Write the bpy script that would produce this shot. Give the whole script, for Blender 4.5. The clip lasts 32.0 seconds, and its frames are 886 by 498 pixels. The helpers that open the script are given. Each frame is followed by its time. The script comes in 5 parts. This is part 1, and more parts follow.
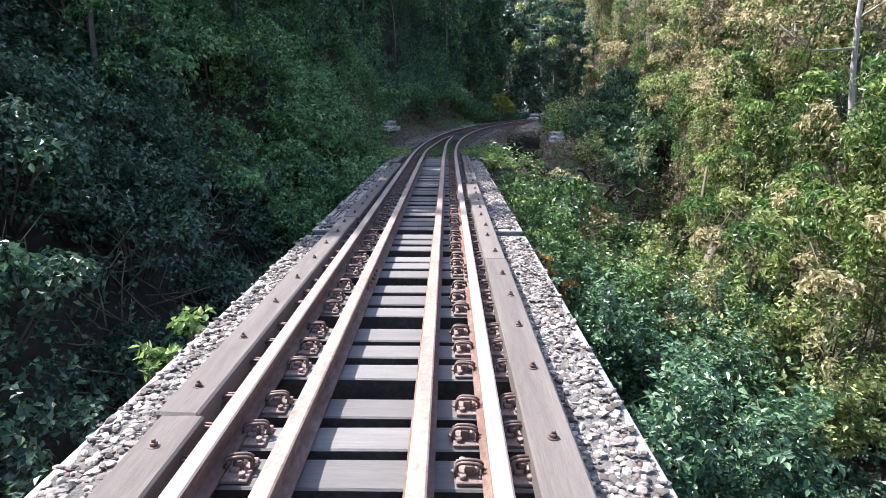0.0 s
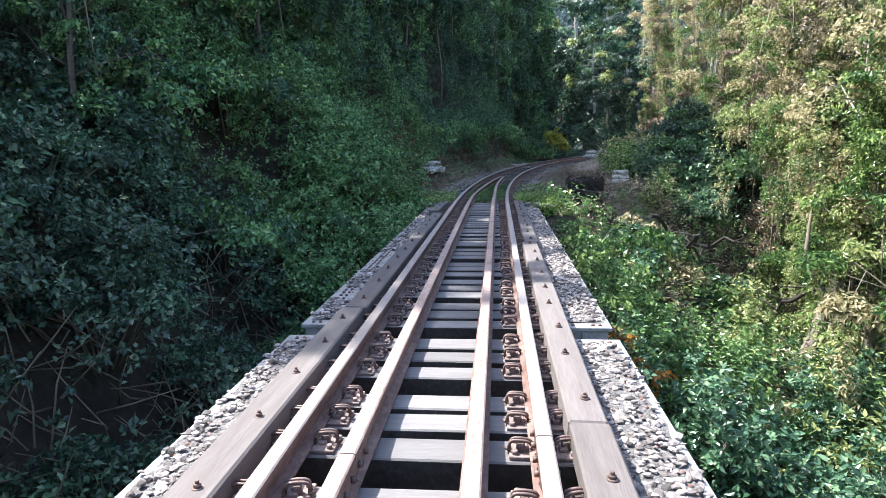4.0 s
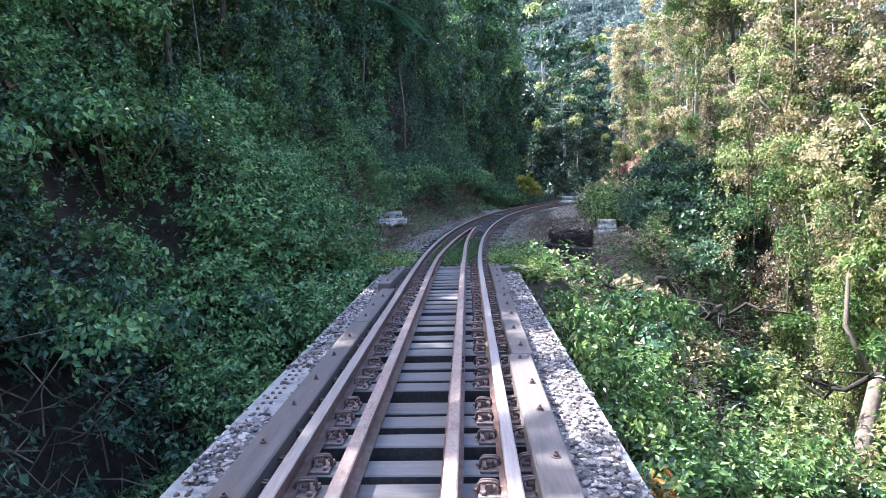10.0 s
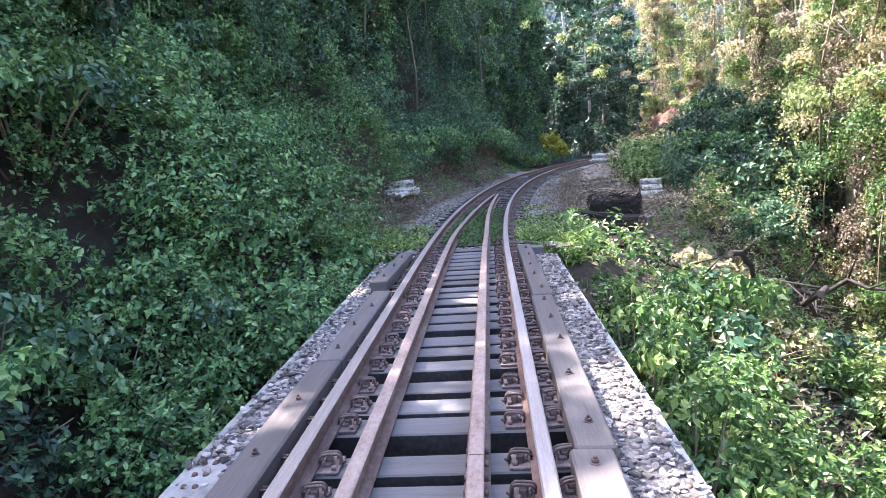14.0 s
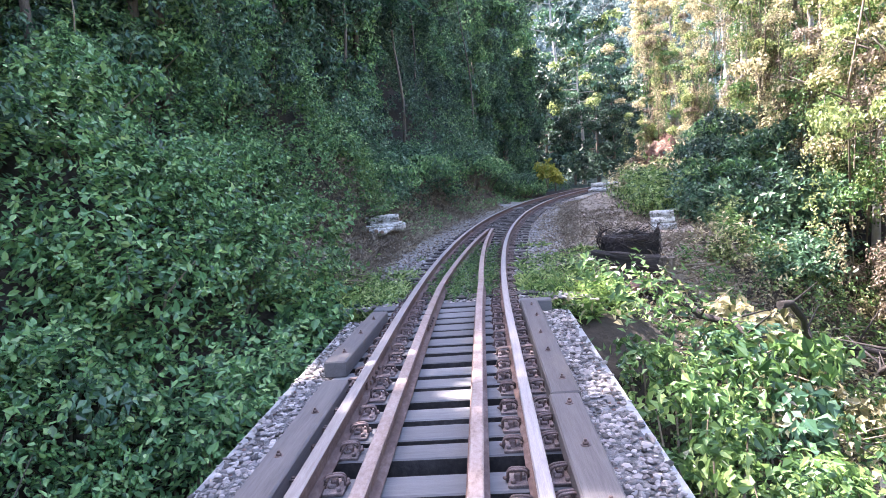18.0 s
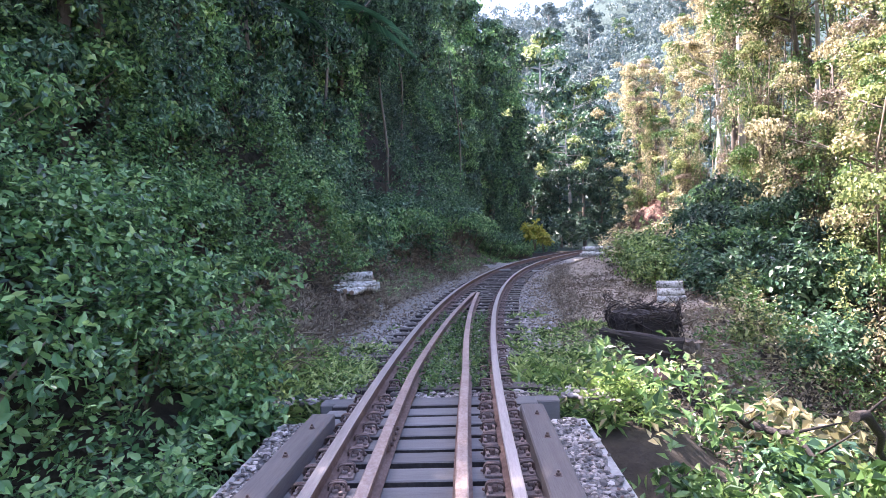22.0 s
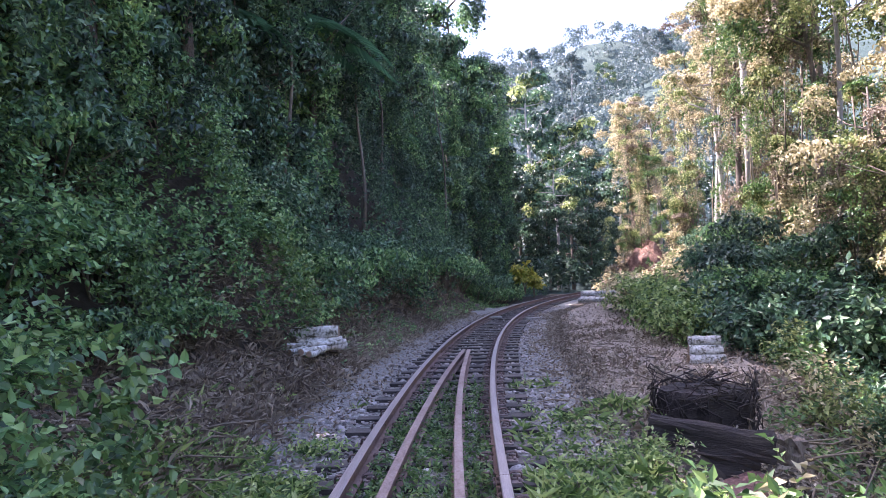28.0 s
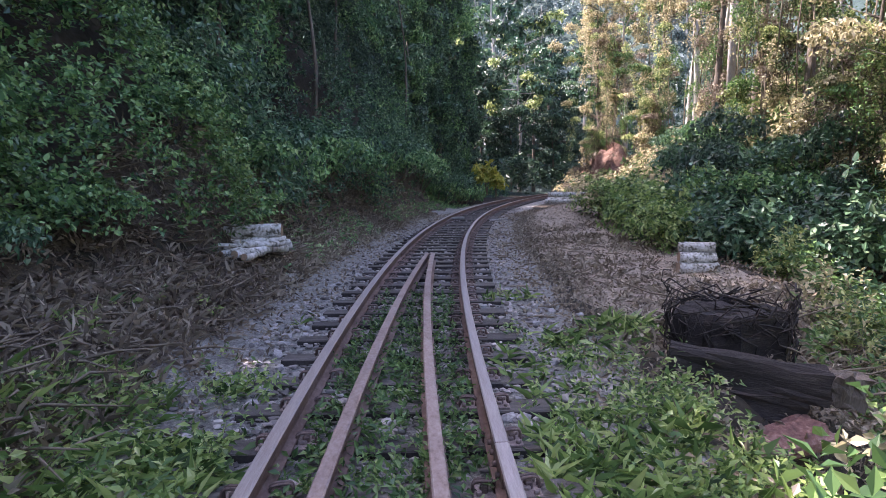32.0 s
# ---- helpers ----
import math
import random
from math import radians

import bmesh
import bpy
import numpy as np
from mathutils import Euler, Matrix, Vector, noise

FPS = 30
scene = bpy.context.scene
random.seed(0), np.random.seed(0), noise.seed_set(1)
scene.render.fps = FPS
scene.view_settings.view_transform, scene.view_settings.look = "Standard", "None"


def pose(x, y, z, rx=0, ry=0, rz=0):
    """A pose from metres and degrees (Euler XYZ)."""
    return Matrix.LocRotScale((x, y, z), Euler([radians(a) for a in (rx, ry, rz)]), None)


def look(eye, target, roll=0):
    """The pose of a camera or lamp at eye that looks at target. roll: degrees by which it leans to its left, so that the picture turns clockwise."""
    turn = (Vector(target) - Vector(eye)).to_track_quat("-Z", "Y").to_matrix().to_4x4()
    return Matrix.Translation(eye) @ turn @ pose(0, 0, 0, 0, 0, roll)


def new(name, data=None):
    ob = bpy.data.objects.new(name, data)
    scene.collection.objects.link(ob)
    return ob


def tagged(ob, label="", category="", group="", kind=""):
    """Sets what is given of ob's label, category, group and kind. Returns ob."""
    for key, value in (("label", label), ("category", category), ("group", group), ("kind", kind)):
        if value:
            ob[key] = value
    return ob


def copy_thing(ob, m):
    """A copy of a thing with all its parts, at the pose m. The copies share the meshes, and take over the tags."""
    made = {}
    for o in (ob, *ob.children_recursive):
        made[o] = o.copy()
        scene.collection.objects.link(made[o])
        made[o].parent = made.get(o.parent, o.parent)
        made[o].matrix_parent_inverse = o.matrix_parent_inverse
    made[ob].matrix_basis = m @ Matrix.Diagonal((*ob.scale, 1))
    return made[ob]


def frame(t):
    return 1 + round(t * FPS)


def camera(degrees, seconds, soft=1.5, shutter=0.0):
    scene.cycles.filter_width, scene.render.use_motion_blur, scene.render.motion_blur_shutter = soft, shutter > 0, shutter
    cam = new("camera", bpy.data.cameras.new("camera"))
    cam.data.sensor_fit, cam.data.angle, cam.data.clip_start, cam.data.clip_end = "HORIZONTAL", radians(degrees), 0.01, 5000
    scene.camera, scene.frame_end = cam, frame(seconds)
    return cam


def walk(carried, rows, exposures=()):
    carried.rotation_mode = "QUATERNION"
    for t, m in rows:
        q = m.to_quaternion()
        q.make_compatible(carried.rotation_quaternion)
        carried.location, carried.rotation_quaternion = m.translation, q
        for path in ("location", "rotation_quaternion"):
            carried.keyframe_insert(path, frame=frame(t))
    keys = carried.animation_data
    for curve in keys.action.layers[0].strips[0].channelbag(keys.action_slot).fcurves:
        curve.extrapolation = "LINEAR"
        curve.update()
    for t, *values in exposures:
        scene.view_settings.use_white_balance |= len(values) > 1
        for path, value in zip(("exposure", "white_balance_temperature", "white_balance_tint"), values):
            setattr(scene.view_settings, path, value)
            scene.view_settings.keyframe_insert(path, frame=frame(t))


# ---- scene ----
cam = camera(71.0, 32.0, soft=0.5)
PATH = [
    (0, (0.345, 1.303, 1.219), (0.332, 3.25, 0.764), 0.3),
    (0.5, (0.354, 1.535, 1.224), (0.313, 3.486, 0.787), 0.0),
    (1, (0.331, 1.855, 1.211), (0.401, 3.804, 0.764), -0.3),
    (1.5, (0.32, 2.094, 1.194), (0.307, 4.046, 0.76), -0.9),
    (2, (0.351, 2.384, 1.206), (0.167, 4.335, 0.805), -1.4),
    (2.5, (0.34, 2.597, 1.213), (0.226, 4.538, 0.746), -1.0),
    (3, (0.371, 2.92, 1.195), (0.248, 4.864, 0.74), -0.9),
    (3.5, (0.35, 3.336, 1.187), (0.2, 5.291, 0.793), -0.9),
    (5.5, (0.328, 4.314, 1.273), (0.118, 6.293, 1.067), -0.0),
    (6, (0.315, 4.551, 1.269), (0.137, 6.539, 1.133), 0.1),
    (6.5, (0.355, 4.783, 1.296), (0.186, 6.776, 1.24), -0.0),
    (7, (0.339, 5.045, 1.288), (0.178, 7.037, 1.212), -0.5),
    (7.5, (0.321, 5.273, 1.278), (0.166, 7.264, 1.155), -1.2),
    (8, (0.334, 5.509, 1.277), (0.183, 7.497, 1.12), -1.5),
    (8.5, (0.304, 5.844, 1.28), (0.171, 7.832, 1.107), -1.3),
    (9, (0.316, 6.078, 1.284), (0.202, 8.066, 1.099), -1.1),
    (9.5, (0.351, 6.266, 1.31), (0.256, 8.254, 1.111), -1.1),
    (10, (0.354, 6.569, 1.298), (0.271, 8.557, 1.099), -1.4),
    (10.5, (0.364, 6.898, 1.272), (0.279, 8.885, 1.067), -2.1),
    (11, (0.377, 7.227, 1.276), (0.282, 9.212, 1.049), -2.8),
    (11.5, (0.328, 7.458, 1.273), (0.264, 9.439, 1.005), -3.0),
    (12, (0.331, 7.727, 1.243), (0.262, 9.705, 0.95), -3.4),
    (12.5, (0.36, 8.028, 1.26), (0.26, 10.001, 0.946), -3.7),
    (13, (0.35, 8.319, 1.256), (0.234, 10.29, 0.932), -3.8),
    (13.5, (0.377, 8.607, 1.258), (0.234, 10.574, 0.93), -3.9),
    (14, (0.375, 8.869, 1.256), (0.211, 10.838, 0.948), -4.0),
    (14.5, (0.332, 9.155, 1.266), (0.157, 11.13, 1.001), -3.8),
    (15, (0.351, 9.417, 1.282), (0.157, 11.396, 1.067), -3.8),
    (15.5, (0.345, 9.597, 1.298), (0.147, 11.58, 1.136), -3.8),
    (17.5, (0.349, 10.348, 1.275), (0.224, 12.334, 1.078), -4.2),
    (18, (0.36, 10.582, 1.276), (0.223, 12.566, 1.059), -4.4),
    (18.5, (0.352, 10.817, 1.27), (0.212, 12.801, 1.058), -4.4),
    (19, (0.347, 11.038, 1.272), (0.214, 13.024, 1.078), -4.2),
    (19.5, (0.347, 11.262, 1.281), (0.226, 13.25, 1.103), -4.0),
    (20, (0.345, 11.5, 1.263), (0.245, 13.492, 1.109), -3.7),
    (20.5, (0.341, 11.723, 1.254), (0.26, 13.717, 1.125), -3.4),
    (21, (0.346, 11.928, 1.263), (0.265, 13.923, 1.156), -3.0),
    (21.5, (0.314, 12.145, 1.256), (0.239, 14.142, 1.18), -2.4),
    (22, (0.305, 12.331, 1.261), (0.233, 14.329, 1.223), -1.8),
    (22.5, (0.314, 12.501, 1.273), (0.245, 14.499, 1.278), -1.3),
    (23, (0.286, 12.672, 1.274), (0.247, 14.671, 1.331), -0.9),
    (23.5, (0.29, 12.787, 1.292), (0.292, 14.785, 1.4), -0.4),
    (24, (0.284, 12.905, 1.298), (0.329, 14.901, 1.425), -0.3),
    (24.5, (0.245, 13.146, 1.29), (0.335, 15.14, 1.413), -0.4),
    (25, (0.213, 13.38, 1.286), (0.325, 15.374, 1.399), -0.6),
    (25.5, (0.199, 13.612, 1.288), (0.297, 15.607, 1.393), -0.8),
    (27.5, (0.257, 14.606, 1.301), (0.252, 16.604, 1.399), -1.8),
    (28, (0.258, 14.73, 1.315), (0.239, 16.728, 1.411), -1.9),
    (28.5, (0.236, 14.816, 1.304), (0.227, 16.814, 1.403), -2.0),
    (29, (0.201, 14.927, 1.295), (0.219, 16.924, 1.393), -2.0),
    (29.5, (0.166, 15.019, 1.282), (0.223, 17.016, 1.38), -1.9),
    (30, (0.143, 15.182, 1.274), (0.249, 17.176, 1.379), -1.8),
    (30.5, (0.154, 15.441, 1.273), (0.28, 17.433, 1.403), -1.2),
    (31, (0.172, 15.703, 1.272), (0.29, 17.693, 1.43), -0.8),
    (31.5, (0.174, 15.983, 1.256), (0.295, 17.979, 1.312), -0.5),
    (32, (0.162, 16.213, 1.209), (0.274, 18.197, 0.983), -0.6),
]
walk(cam, [(t, look(eye, target, roll)) for t, eye, target, roll in PATH], exposures=[(0,1.15,5950,15),(3.5,1.4,5900,12),(5.5,1.65,5650,16),(7,1.8,5550,18),(8,1.75,5600,20),(9,1.95,5650,19),(11,1.9,5700,19),(13,2.2,6050,23),(15,2.4,6000,23),(18,2.55,6050,27),(20,2.6,6150,27),(21,2.25,6150,30),(22,2.3,6100,32),(23,2.15,6050,33),(24,1.8,6000,34),(25,1.42,6000,34),(28,2.0,6000,38),(29,1.85,6050,39),(30,2.3,6000,38),(31,2.2,5950,34),(32,1.72,6250,32)])

# ---- light ----
SUN = Vector((-0.52, 0.26, 0.81)).normalized()
world = bpy.data.worlds.new("sky")
world.use_nodes = True
scene.world = world
wn = world.node_tree
sky = wn.nodes.new("ShaderNodeTexSky")
sky.sky_type = 'NISHITA'
sky.sun_disc = False
sky.sun_elevation = math.asin(SUN.z)
sky.sun_rotation = math.atan2(SUN.x, SUN.y)
sky.air_density, sky.dust_density = 1.2, 2.5
bg = wn.nodes["Background"]
bg.inputs["Strength"].default_value = 0.15
wn.links.new(sky.outputs[0], bg.inputs["Color"])
sun = new("sun", bpy.data.lights.new("sun", 'SUN'))
sun.data.energy, sun.data.angle, sun.data.color = 5.0, radians(0.55), (1.0, 0.93, 0.82)
sun.matrix_world = look(SUN * 60, (0, 0, 0))


# ---- materials ----
def material(name):
    m = bpy.data.materials.new(name)
    m.use_nodes = True
    return m, m.node_tree.nodes, m.node_tree.links, m.node_tree.nodes["Principled BSDF"]


def ramp(nodes, stops):
    r = nodes.new("ShaderNodeValToRGB")
    while len(r.color_ramp.elements) < len(stops):
        r.color_ramp.elements.new(0.5)
    for e, (p, c) in zip(r.color_ramp.elements, stops):
        e.position, e.color = p, (*c, 1)
    return r


def surface(name, stops, scale, rough=0.8, metal=0.0, bump=0.3, fine=8.0, stretch=(1, 1, 1), per_object=0.25, depth=0.01):
    """Two scales of noise in colour, with a fine relief."""
    m, n, l, p = material(name)
    co = n.new("ShaderNodeTexCoord")
    mp = n.new("ShaderNodeMapping")
    mp.inputs["Scale"].default_value = stretch
    l.new(co.outputs["Object"], mp.inputs["Vector"])
    info = n.new("ShaderNodeObjectInfo")
    off = n.new("ShaderNodeVectorMath")
    off.operation = 'ADD'
    sc = n.new("ShaderNodeVectorMath")
    sc.operation = 'SCALE'
    sc.inputs[0].default_value = (17.0, 31.0, 23.0)
    l.new(info.outputs["Random"], sc.inputs["Scale"])
    l.new(mp.outputs[0], off.inputs[0])
    l.new(sc.outputs[0], off.inputs[1])
    a, b = n.new("ShaderNodeTexNoise"), n.new("ShaderNodeTexNoise")
    a.inputs["Scale"].default_value, a.inputs["Detail"].default_value = scale, 5
    b.inputs["Scale"].default_value, b.inputs["Detail"].default_value = scale * fine, 6
    for t in (a, b):
        t.inputs["Roughness"].default_value = 0.65
        l.new(off.outputs[0], t.inputs["Vector"])
    mix = n.new("ShaderNodeMath")
    mix.operation = 'MULTIPLY_ADD'
    mix.inputs[1].default_value = 0.55
    l.new(a.outputs["Fac"], mix.inputs[0])
    half = n.new("ShaderNodeMath")
    half.operation = 'MULTIPLY'
    half.inputs[1].default_value = 0.45
    l.new(b.outputs["Fac"], half.inputs[0])
    l.new(half.outputs[0], mix.inputs[2])
    r = ramp(n, stops)
    l.new(mix.outputs[0], r.inputs[0])
    hsv = n.new("ShaderNodeHueSaturation")
    mr = n.new("ShaderNodeMapRange")
    mr.inputs["To Min"].default_value, mr.inputs["To Max"].default_value = 1 - per_object, 1 + per_object
    l.new(info.outputs["Random"], mr.inputs["Value"])
    l.new(mr.outputs[0], hsv.inputs["Value"])
    l.new(r.outputs[0], hsv.inputs["Color"])
    l.new(hsv.outputs[0], p.inputs["Base Color"])
    p.inputs["Roughness"].default_value, p.inputs["Metallic"].default_value = rough, metal
    if bump:
        bp = n.new("ShaderNodeBump")
        bp.inputs["Strength"].default_value, bp.inputs["Distance"].default_value = bump, depth
        l.new(b.outputs["Fac"], bp.inputs["Height"])
        l.new(bp.outputs[0], p.inputs["Normal"])
    return m


def leafy(name, stops, trans=0.35, rough=0.5, patch=0.25):
    """Leaves: each one its own tone, in patches, partly letting light through."""
    m, n, l, p = material(name)
    geo = n.new("ShaderNodeNewGeometry")
    co = n.new("ShaderNodeTexCoord")
    no = n.new("ShaderNodeTexNoise")
    no.inputs["Scale"].default_value, no.inputs["Detail"].default_value = patch, 3
    l.new(co.outputs["Object"], no.inputs["Vector"])
    mx = n.new("ShaderNodeMath")
    mx.operation = 'MULTIPLY_ADD'
    mx.inputs[1].default_value = 0.55
    l.new(geo.outputs["Random Per Island"], mx.inputs[0])
    hf = n.new("ShaderNodeMath")
    hf.operation = 'MULTIPLY'
    hf.inputs[1].default_value = 0.45
    l.new(no.outputs["Fac"], hf.inputs[0])
    l.new(hf.outputs[0], mx.inputs[2])
    r = ramp(n, stops)
    l.new(mx.outputs[0], r.inputs[0])
    l.new(r.outputs[0], p.inputs["Base Color"])
    p.inputs["Roughness"].default_value = rough
    tr = n.new("ShaderNodeBsdfTranslucent")
    hs = n.new("ShaderNodeHueSaturation")
    hs.inputs["Value"].default_value = 1.45
    l.new(r.outputs[0], hs.inputs["Color"])
    l.new(hs.outputs[0], tr.inputs["Color"])
    ms = n.new("ShaderNodeMixShader")
    ms.inputs[0].default_value = trans
    l.new(p.outputs[0], ms.inputs[1])
    l.new(tr.outputs[0], ms.inputs[2])
    l.new(ms.outputs[0], n["Material Output"].inputs["Surface"])
    return m


M_soil = surface("soil", [(0.25, (0.018, 0.016, 0.011)), (0.5, (0.045, 0.036, 0.025)), (0.75, (0.09, 0.07, 0.05))], 0.9, 0.95, bump=0.8, per_object=0, depth=0.05)
M_litter = surface("litter", [(0.3, (0.1, 0.08, 0.064)), (0.5, (0.3, 0.245, 0.185)), (0.7, (0.56, 0.48, 0.375))], 7.0, 0.95, bump=0.9, per_object=0.3, depth=0.03)
# Like litter, but with the shade over the verge put into a darker brown.
M_verge = surface("shade_darkened_litter", [(0.3, (0.04, 0.031, 0.023)), (0.5, (0.135, 0.104, 0.076)), (0.7, (0.3, 0.24, 0.18))], 8.0, 0.95, bump=1.0, per_object=0.1, depth=0.04)
M_redearth = surface("red_earth", [(0.3, (0.07, 0.035, 0.025)), (0.5, (0.2, 0.11, 0.08)), (0.7, (0.42, 0.27, 0.2))], 1.6, 0.95, bump=0.9, per_object=0, depth=0.15)
M_stone = surface("ballast_stone", [(0.3, (0.2, 0.185, 0.18)), (0.5, (0.4, 0.375, 0.355)), (0.72, (0.62, 0.585, 0.555))], 9.0, 0.9, bump=0.5, per_object=0, depth=0.006)
M_stonebed = surface("stone_bed", [(0.3, (0.085, 0.08, 0.073)), (0.5, (0.28, 0.268, 0.238)), (0.7, (0.57, 0.55, 0.495))], 14.0, 0.95, 0.0, 1.0, 4.0, per_object=0, depth=0.03)
M_railtop = surface("worn_rail_steel", [(0.3, (0.3, 0.245, 0.215)), (0.55, (0.44, 0.38, 0.345)), (0.8, (0.58, 0.53, 0.495))], 6.0, 0.5, 0.3, 0.15, stretch=(8, 0.5, 8), per_object=0.08, depth=0.002)
M_rust = surface("rail_rust", [(0.3, (0.1, 0.058, 0.045)), (0.5, (0.2, 0.125, 0.1)), (0.72, (0.34, 0.245, 0.205))], 5.0, 0.8, 0.15, 0.4, stretch=(1, 0.4, 1), per_object=0.1, depth=0.003)
M_guardtop = surface("guard_rail_rust", [(0.3, (0.2, 0.135, 0.108)), (0.5, (0.36, 0.27, 0.228)), (0.75, (0.5, 0.41, 0.36))], 7.0, 0.7, 0.2, 0.4, stretch=(1, 0.5, 1), per_object=0.08, depth=0.003)
M_plate = surface("plate_rust", [(0.3, (0.11, 0.08, 0.07)), (0.55, (0.29, 0.225, 0.2)), (0.8, (0.5, 0.42, 0.39))], 14.0, 0.75, 0.25, 0.4, per_object=0.2, depth=0.003)
M_iron = surface("clip_iron", [(0.3, (0.07, 0.048, 0.042)), (0.55, (0.2, 0.14, 0.12)), (0.8, (0.40, 0.31, 0.28))], 20.0, 0.6, 0.4, 0.3, per_object=0.2, depth=0.002)
M_sleeper = surface("weathered_sleeper", [(0.24, (0.125, 0.119, 0.114)), (0.48, (0.178, 0.17, 0.165)), (0.76, (0.245, 0.235, 0.227))], 3.0, 0.9, 0.0, 0.4, 9.0, stretch=(0.35, 5, 5), per_object=0.22, depth=0.006)
M_timber = surface("grey_timber", [(0.24, (0.092, 0.079, 0.072)), (0.48, (0.152, 0.133, 0.122)), (0.76, (0.225, 0.2, 0.184))], 3.0, 0.9, 0.0, 0.4, 9.0, stretch=(5, 0.3, 5), per_object=0.15, depth=0.006)
M_oldwood = surface("old_wood", [(0.3, (0.012, 0.01, 0.009)), (0.5, (0.035, 0.028, 0.024)), (0.75, (0.1, 0.08, 0.068))], 4.0, 0.85, bump=0.8, stretch=(0.4, 3, 3), per_object=0.1, depth=0.015)
M_redwood = surface("red_rotten_wood", [(0.3, (0.07, 0.035, 0.028)), (0.5, (0.2, 0.105, 0.085)), (0.75, (0.42, 0.3, 0.26))], 4.0, 0.9, 0.0, 0.8, 8.0, per_object=0.2, depth=0.01)
M_steel = surface("girder_paint", [(0.3, (0.17, 0.165, 0.155)), (0.5, (0.33, 0.325, 0.31)), (0.75, (0.5, 0.49, 0.47))], 2.5, 0.65, 0.1, 0.3, per_object=0.08, depth=0.003)
M_darkside = surface("dark_sleeper_side", [(0.3, (0.018, 0.015, 0.013)), (0.5, (0.045, 0.038, 0.034)), (0.75, (0.1, 0.085, 0.075))], 4.0, 0.85, 0.0, 0.6, 8.0, per_object=0.2)
M_buried = surface("buried_sleeper", [(0.3, (0.05, 0.043, 0.036)), (0.5, (0.12, 0.105, 0.092)), (0.75, (0.24, 0.215, 0.19))], 4.0, 0.95, 0.0, 0.7, 8.0, stretch=(0.5, 4, 4), per_object=0.25)
M_concrete = surface("old_concrete", [(0.3, (0.16, 0.155, 0.14)), (0.5, (0.28, 0.27, 0.25)), (0.75, (0.4, 0.39, 0.36))], 1.5, 0.9, 0.0, 0.5, per_object=0.1)
M_bark = surface("bark", [(0.3, (0.07, 0.055, 0.042)), (0.5, (0.17, 0.14, 0.11)), (0.75, (0.32, 0.28, 0.23))], 3.0, 0.95, 0.0, 0.8, 7.0, stretch=(3, 3, 0.6), per_object=0.3, depth=0.02)
M_palebark = surface("pale_bark", [(0.3, (0.25, 0.23, 0.2)), (0.5, (0.48, 0.45, 0.41)), (0.75, (0.66, 0.64, 0.6))], 3.0, 0.9, 0.0, 0.5, 7.0, stretch=(3, 3, 1), per_object=0.1, depth=0.01)
M_whitelog = surface("white_log", [(0.40, (0.09, 0.085, 0.06)), (0.46, (0.42, 0.4, 0.34)), (0.58, (0.72, 0.7, 0.66))], 7.0, 0.9, 0.0, 0.6, 4.0, per_object=0.1, depth=0.006)
M_logend = surface("log_end", [(0.3, (0.2, 0.13, 0.08)), (0.7, (0.42, 0.3, 0.2))], 10.0, 0.9, per_object=0.15)
M_stem = surface("dry_stem", [(0.3, (0.10, 0.08, 0.055)), (0.55, (0.24, 0.195, 0.14)), (0.8, (0.4, 0.34, 0.26))], 6.0, 0.9, per_object=0.2, bump=0.2)

# Greens below run from shaded to sunlit; light is part of their tone.
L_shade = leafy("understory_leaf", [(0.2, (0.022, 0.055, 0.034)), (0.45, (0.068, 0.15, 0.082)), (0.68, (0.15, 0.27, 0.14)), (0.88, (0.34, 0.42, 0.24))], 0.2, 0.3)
# Brighter green that stands in for skylight on the open hillside.
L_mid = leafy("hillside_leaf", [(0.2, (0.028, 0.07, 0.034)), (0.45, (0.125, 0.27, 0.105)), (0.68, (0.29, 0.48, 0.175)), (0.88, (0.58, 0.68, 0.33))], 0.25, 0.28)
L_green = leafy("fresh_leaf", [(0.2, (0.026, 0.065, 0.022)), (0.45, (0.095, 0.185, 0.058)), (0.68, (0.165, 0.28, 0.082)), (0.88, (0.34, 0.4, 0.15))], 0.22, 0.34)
# Fresh leaf green with sunlight put into its upper tones.
L_bright = leafy("sun_brightened_leaf", [(0.2, (0.028, 0.066, 0.02)), (0.43, (0.15, 0.255, 0.075)), (0.66, (0.37, 0.48, 0.16)), (0.87, (0.7, 0.74, 0.38))], 0.34, 0.3)
# Olive and canopy: own tan and green, top stops raised to stand for sun.
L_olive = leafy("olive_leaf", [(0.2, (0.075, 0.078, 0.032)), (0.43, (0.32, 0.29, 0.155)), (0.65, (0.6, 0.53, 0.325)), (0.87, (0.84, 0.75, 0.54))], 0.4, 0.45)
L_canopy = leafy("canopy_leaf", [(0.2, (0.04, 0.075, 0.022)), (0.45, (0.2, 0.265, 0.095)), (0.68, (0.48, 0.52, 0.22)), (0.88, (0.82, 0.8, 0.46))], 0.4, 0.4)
# Distance haze is mixed into this leaf colour as a pale blue-grey.
L_far = leafy("haze_tinted_leaf", [(0.15, (0.075, 0.12, 0.12)), (0.5, (0.15, 0.21, 0.2)), (0.85, (0.27, 0.33, 0.3))], 0.15, 0.6, 0.03)
# Leaf green with canopy shade put into the colour.
L_darkened = leafy("shade_darkened_leaf", [(0.2, (0.014, 0.036, 0.025)), (0.47, (0.046, 0.095, 0.06)), (0.7, (0.1, 0.17, 0.1)), (0.9, (0.22, 0.28, 0.17))], 0.15, 0.42)
L_yellow = leafy("yellow_leaf", [(0.2, (0.2, 0.25, 0.04)), (0.6, (0.42, 0.4, 0.07)), (0.9, (0.6, 0.52, 0.13))], 0.3, 0.5)
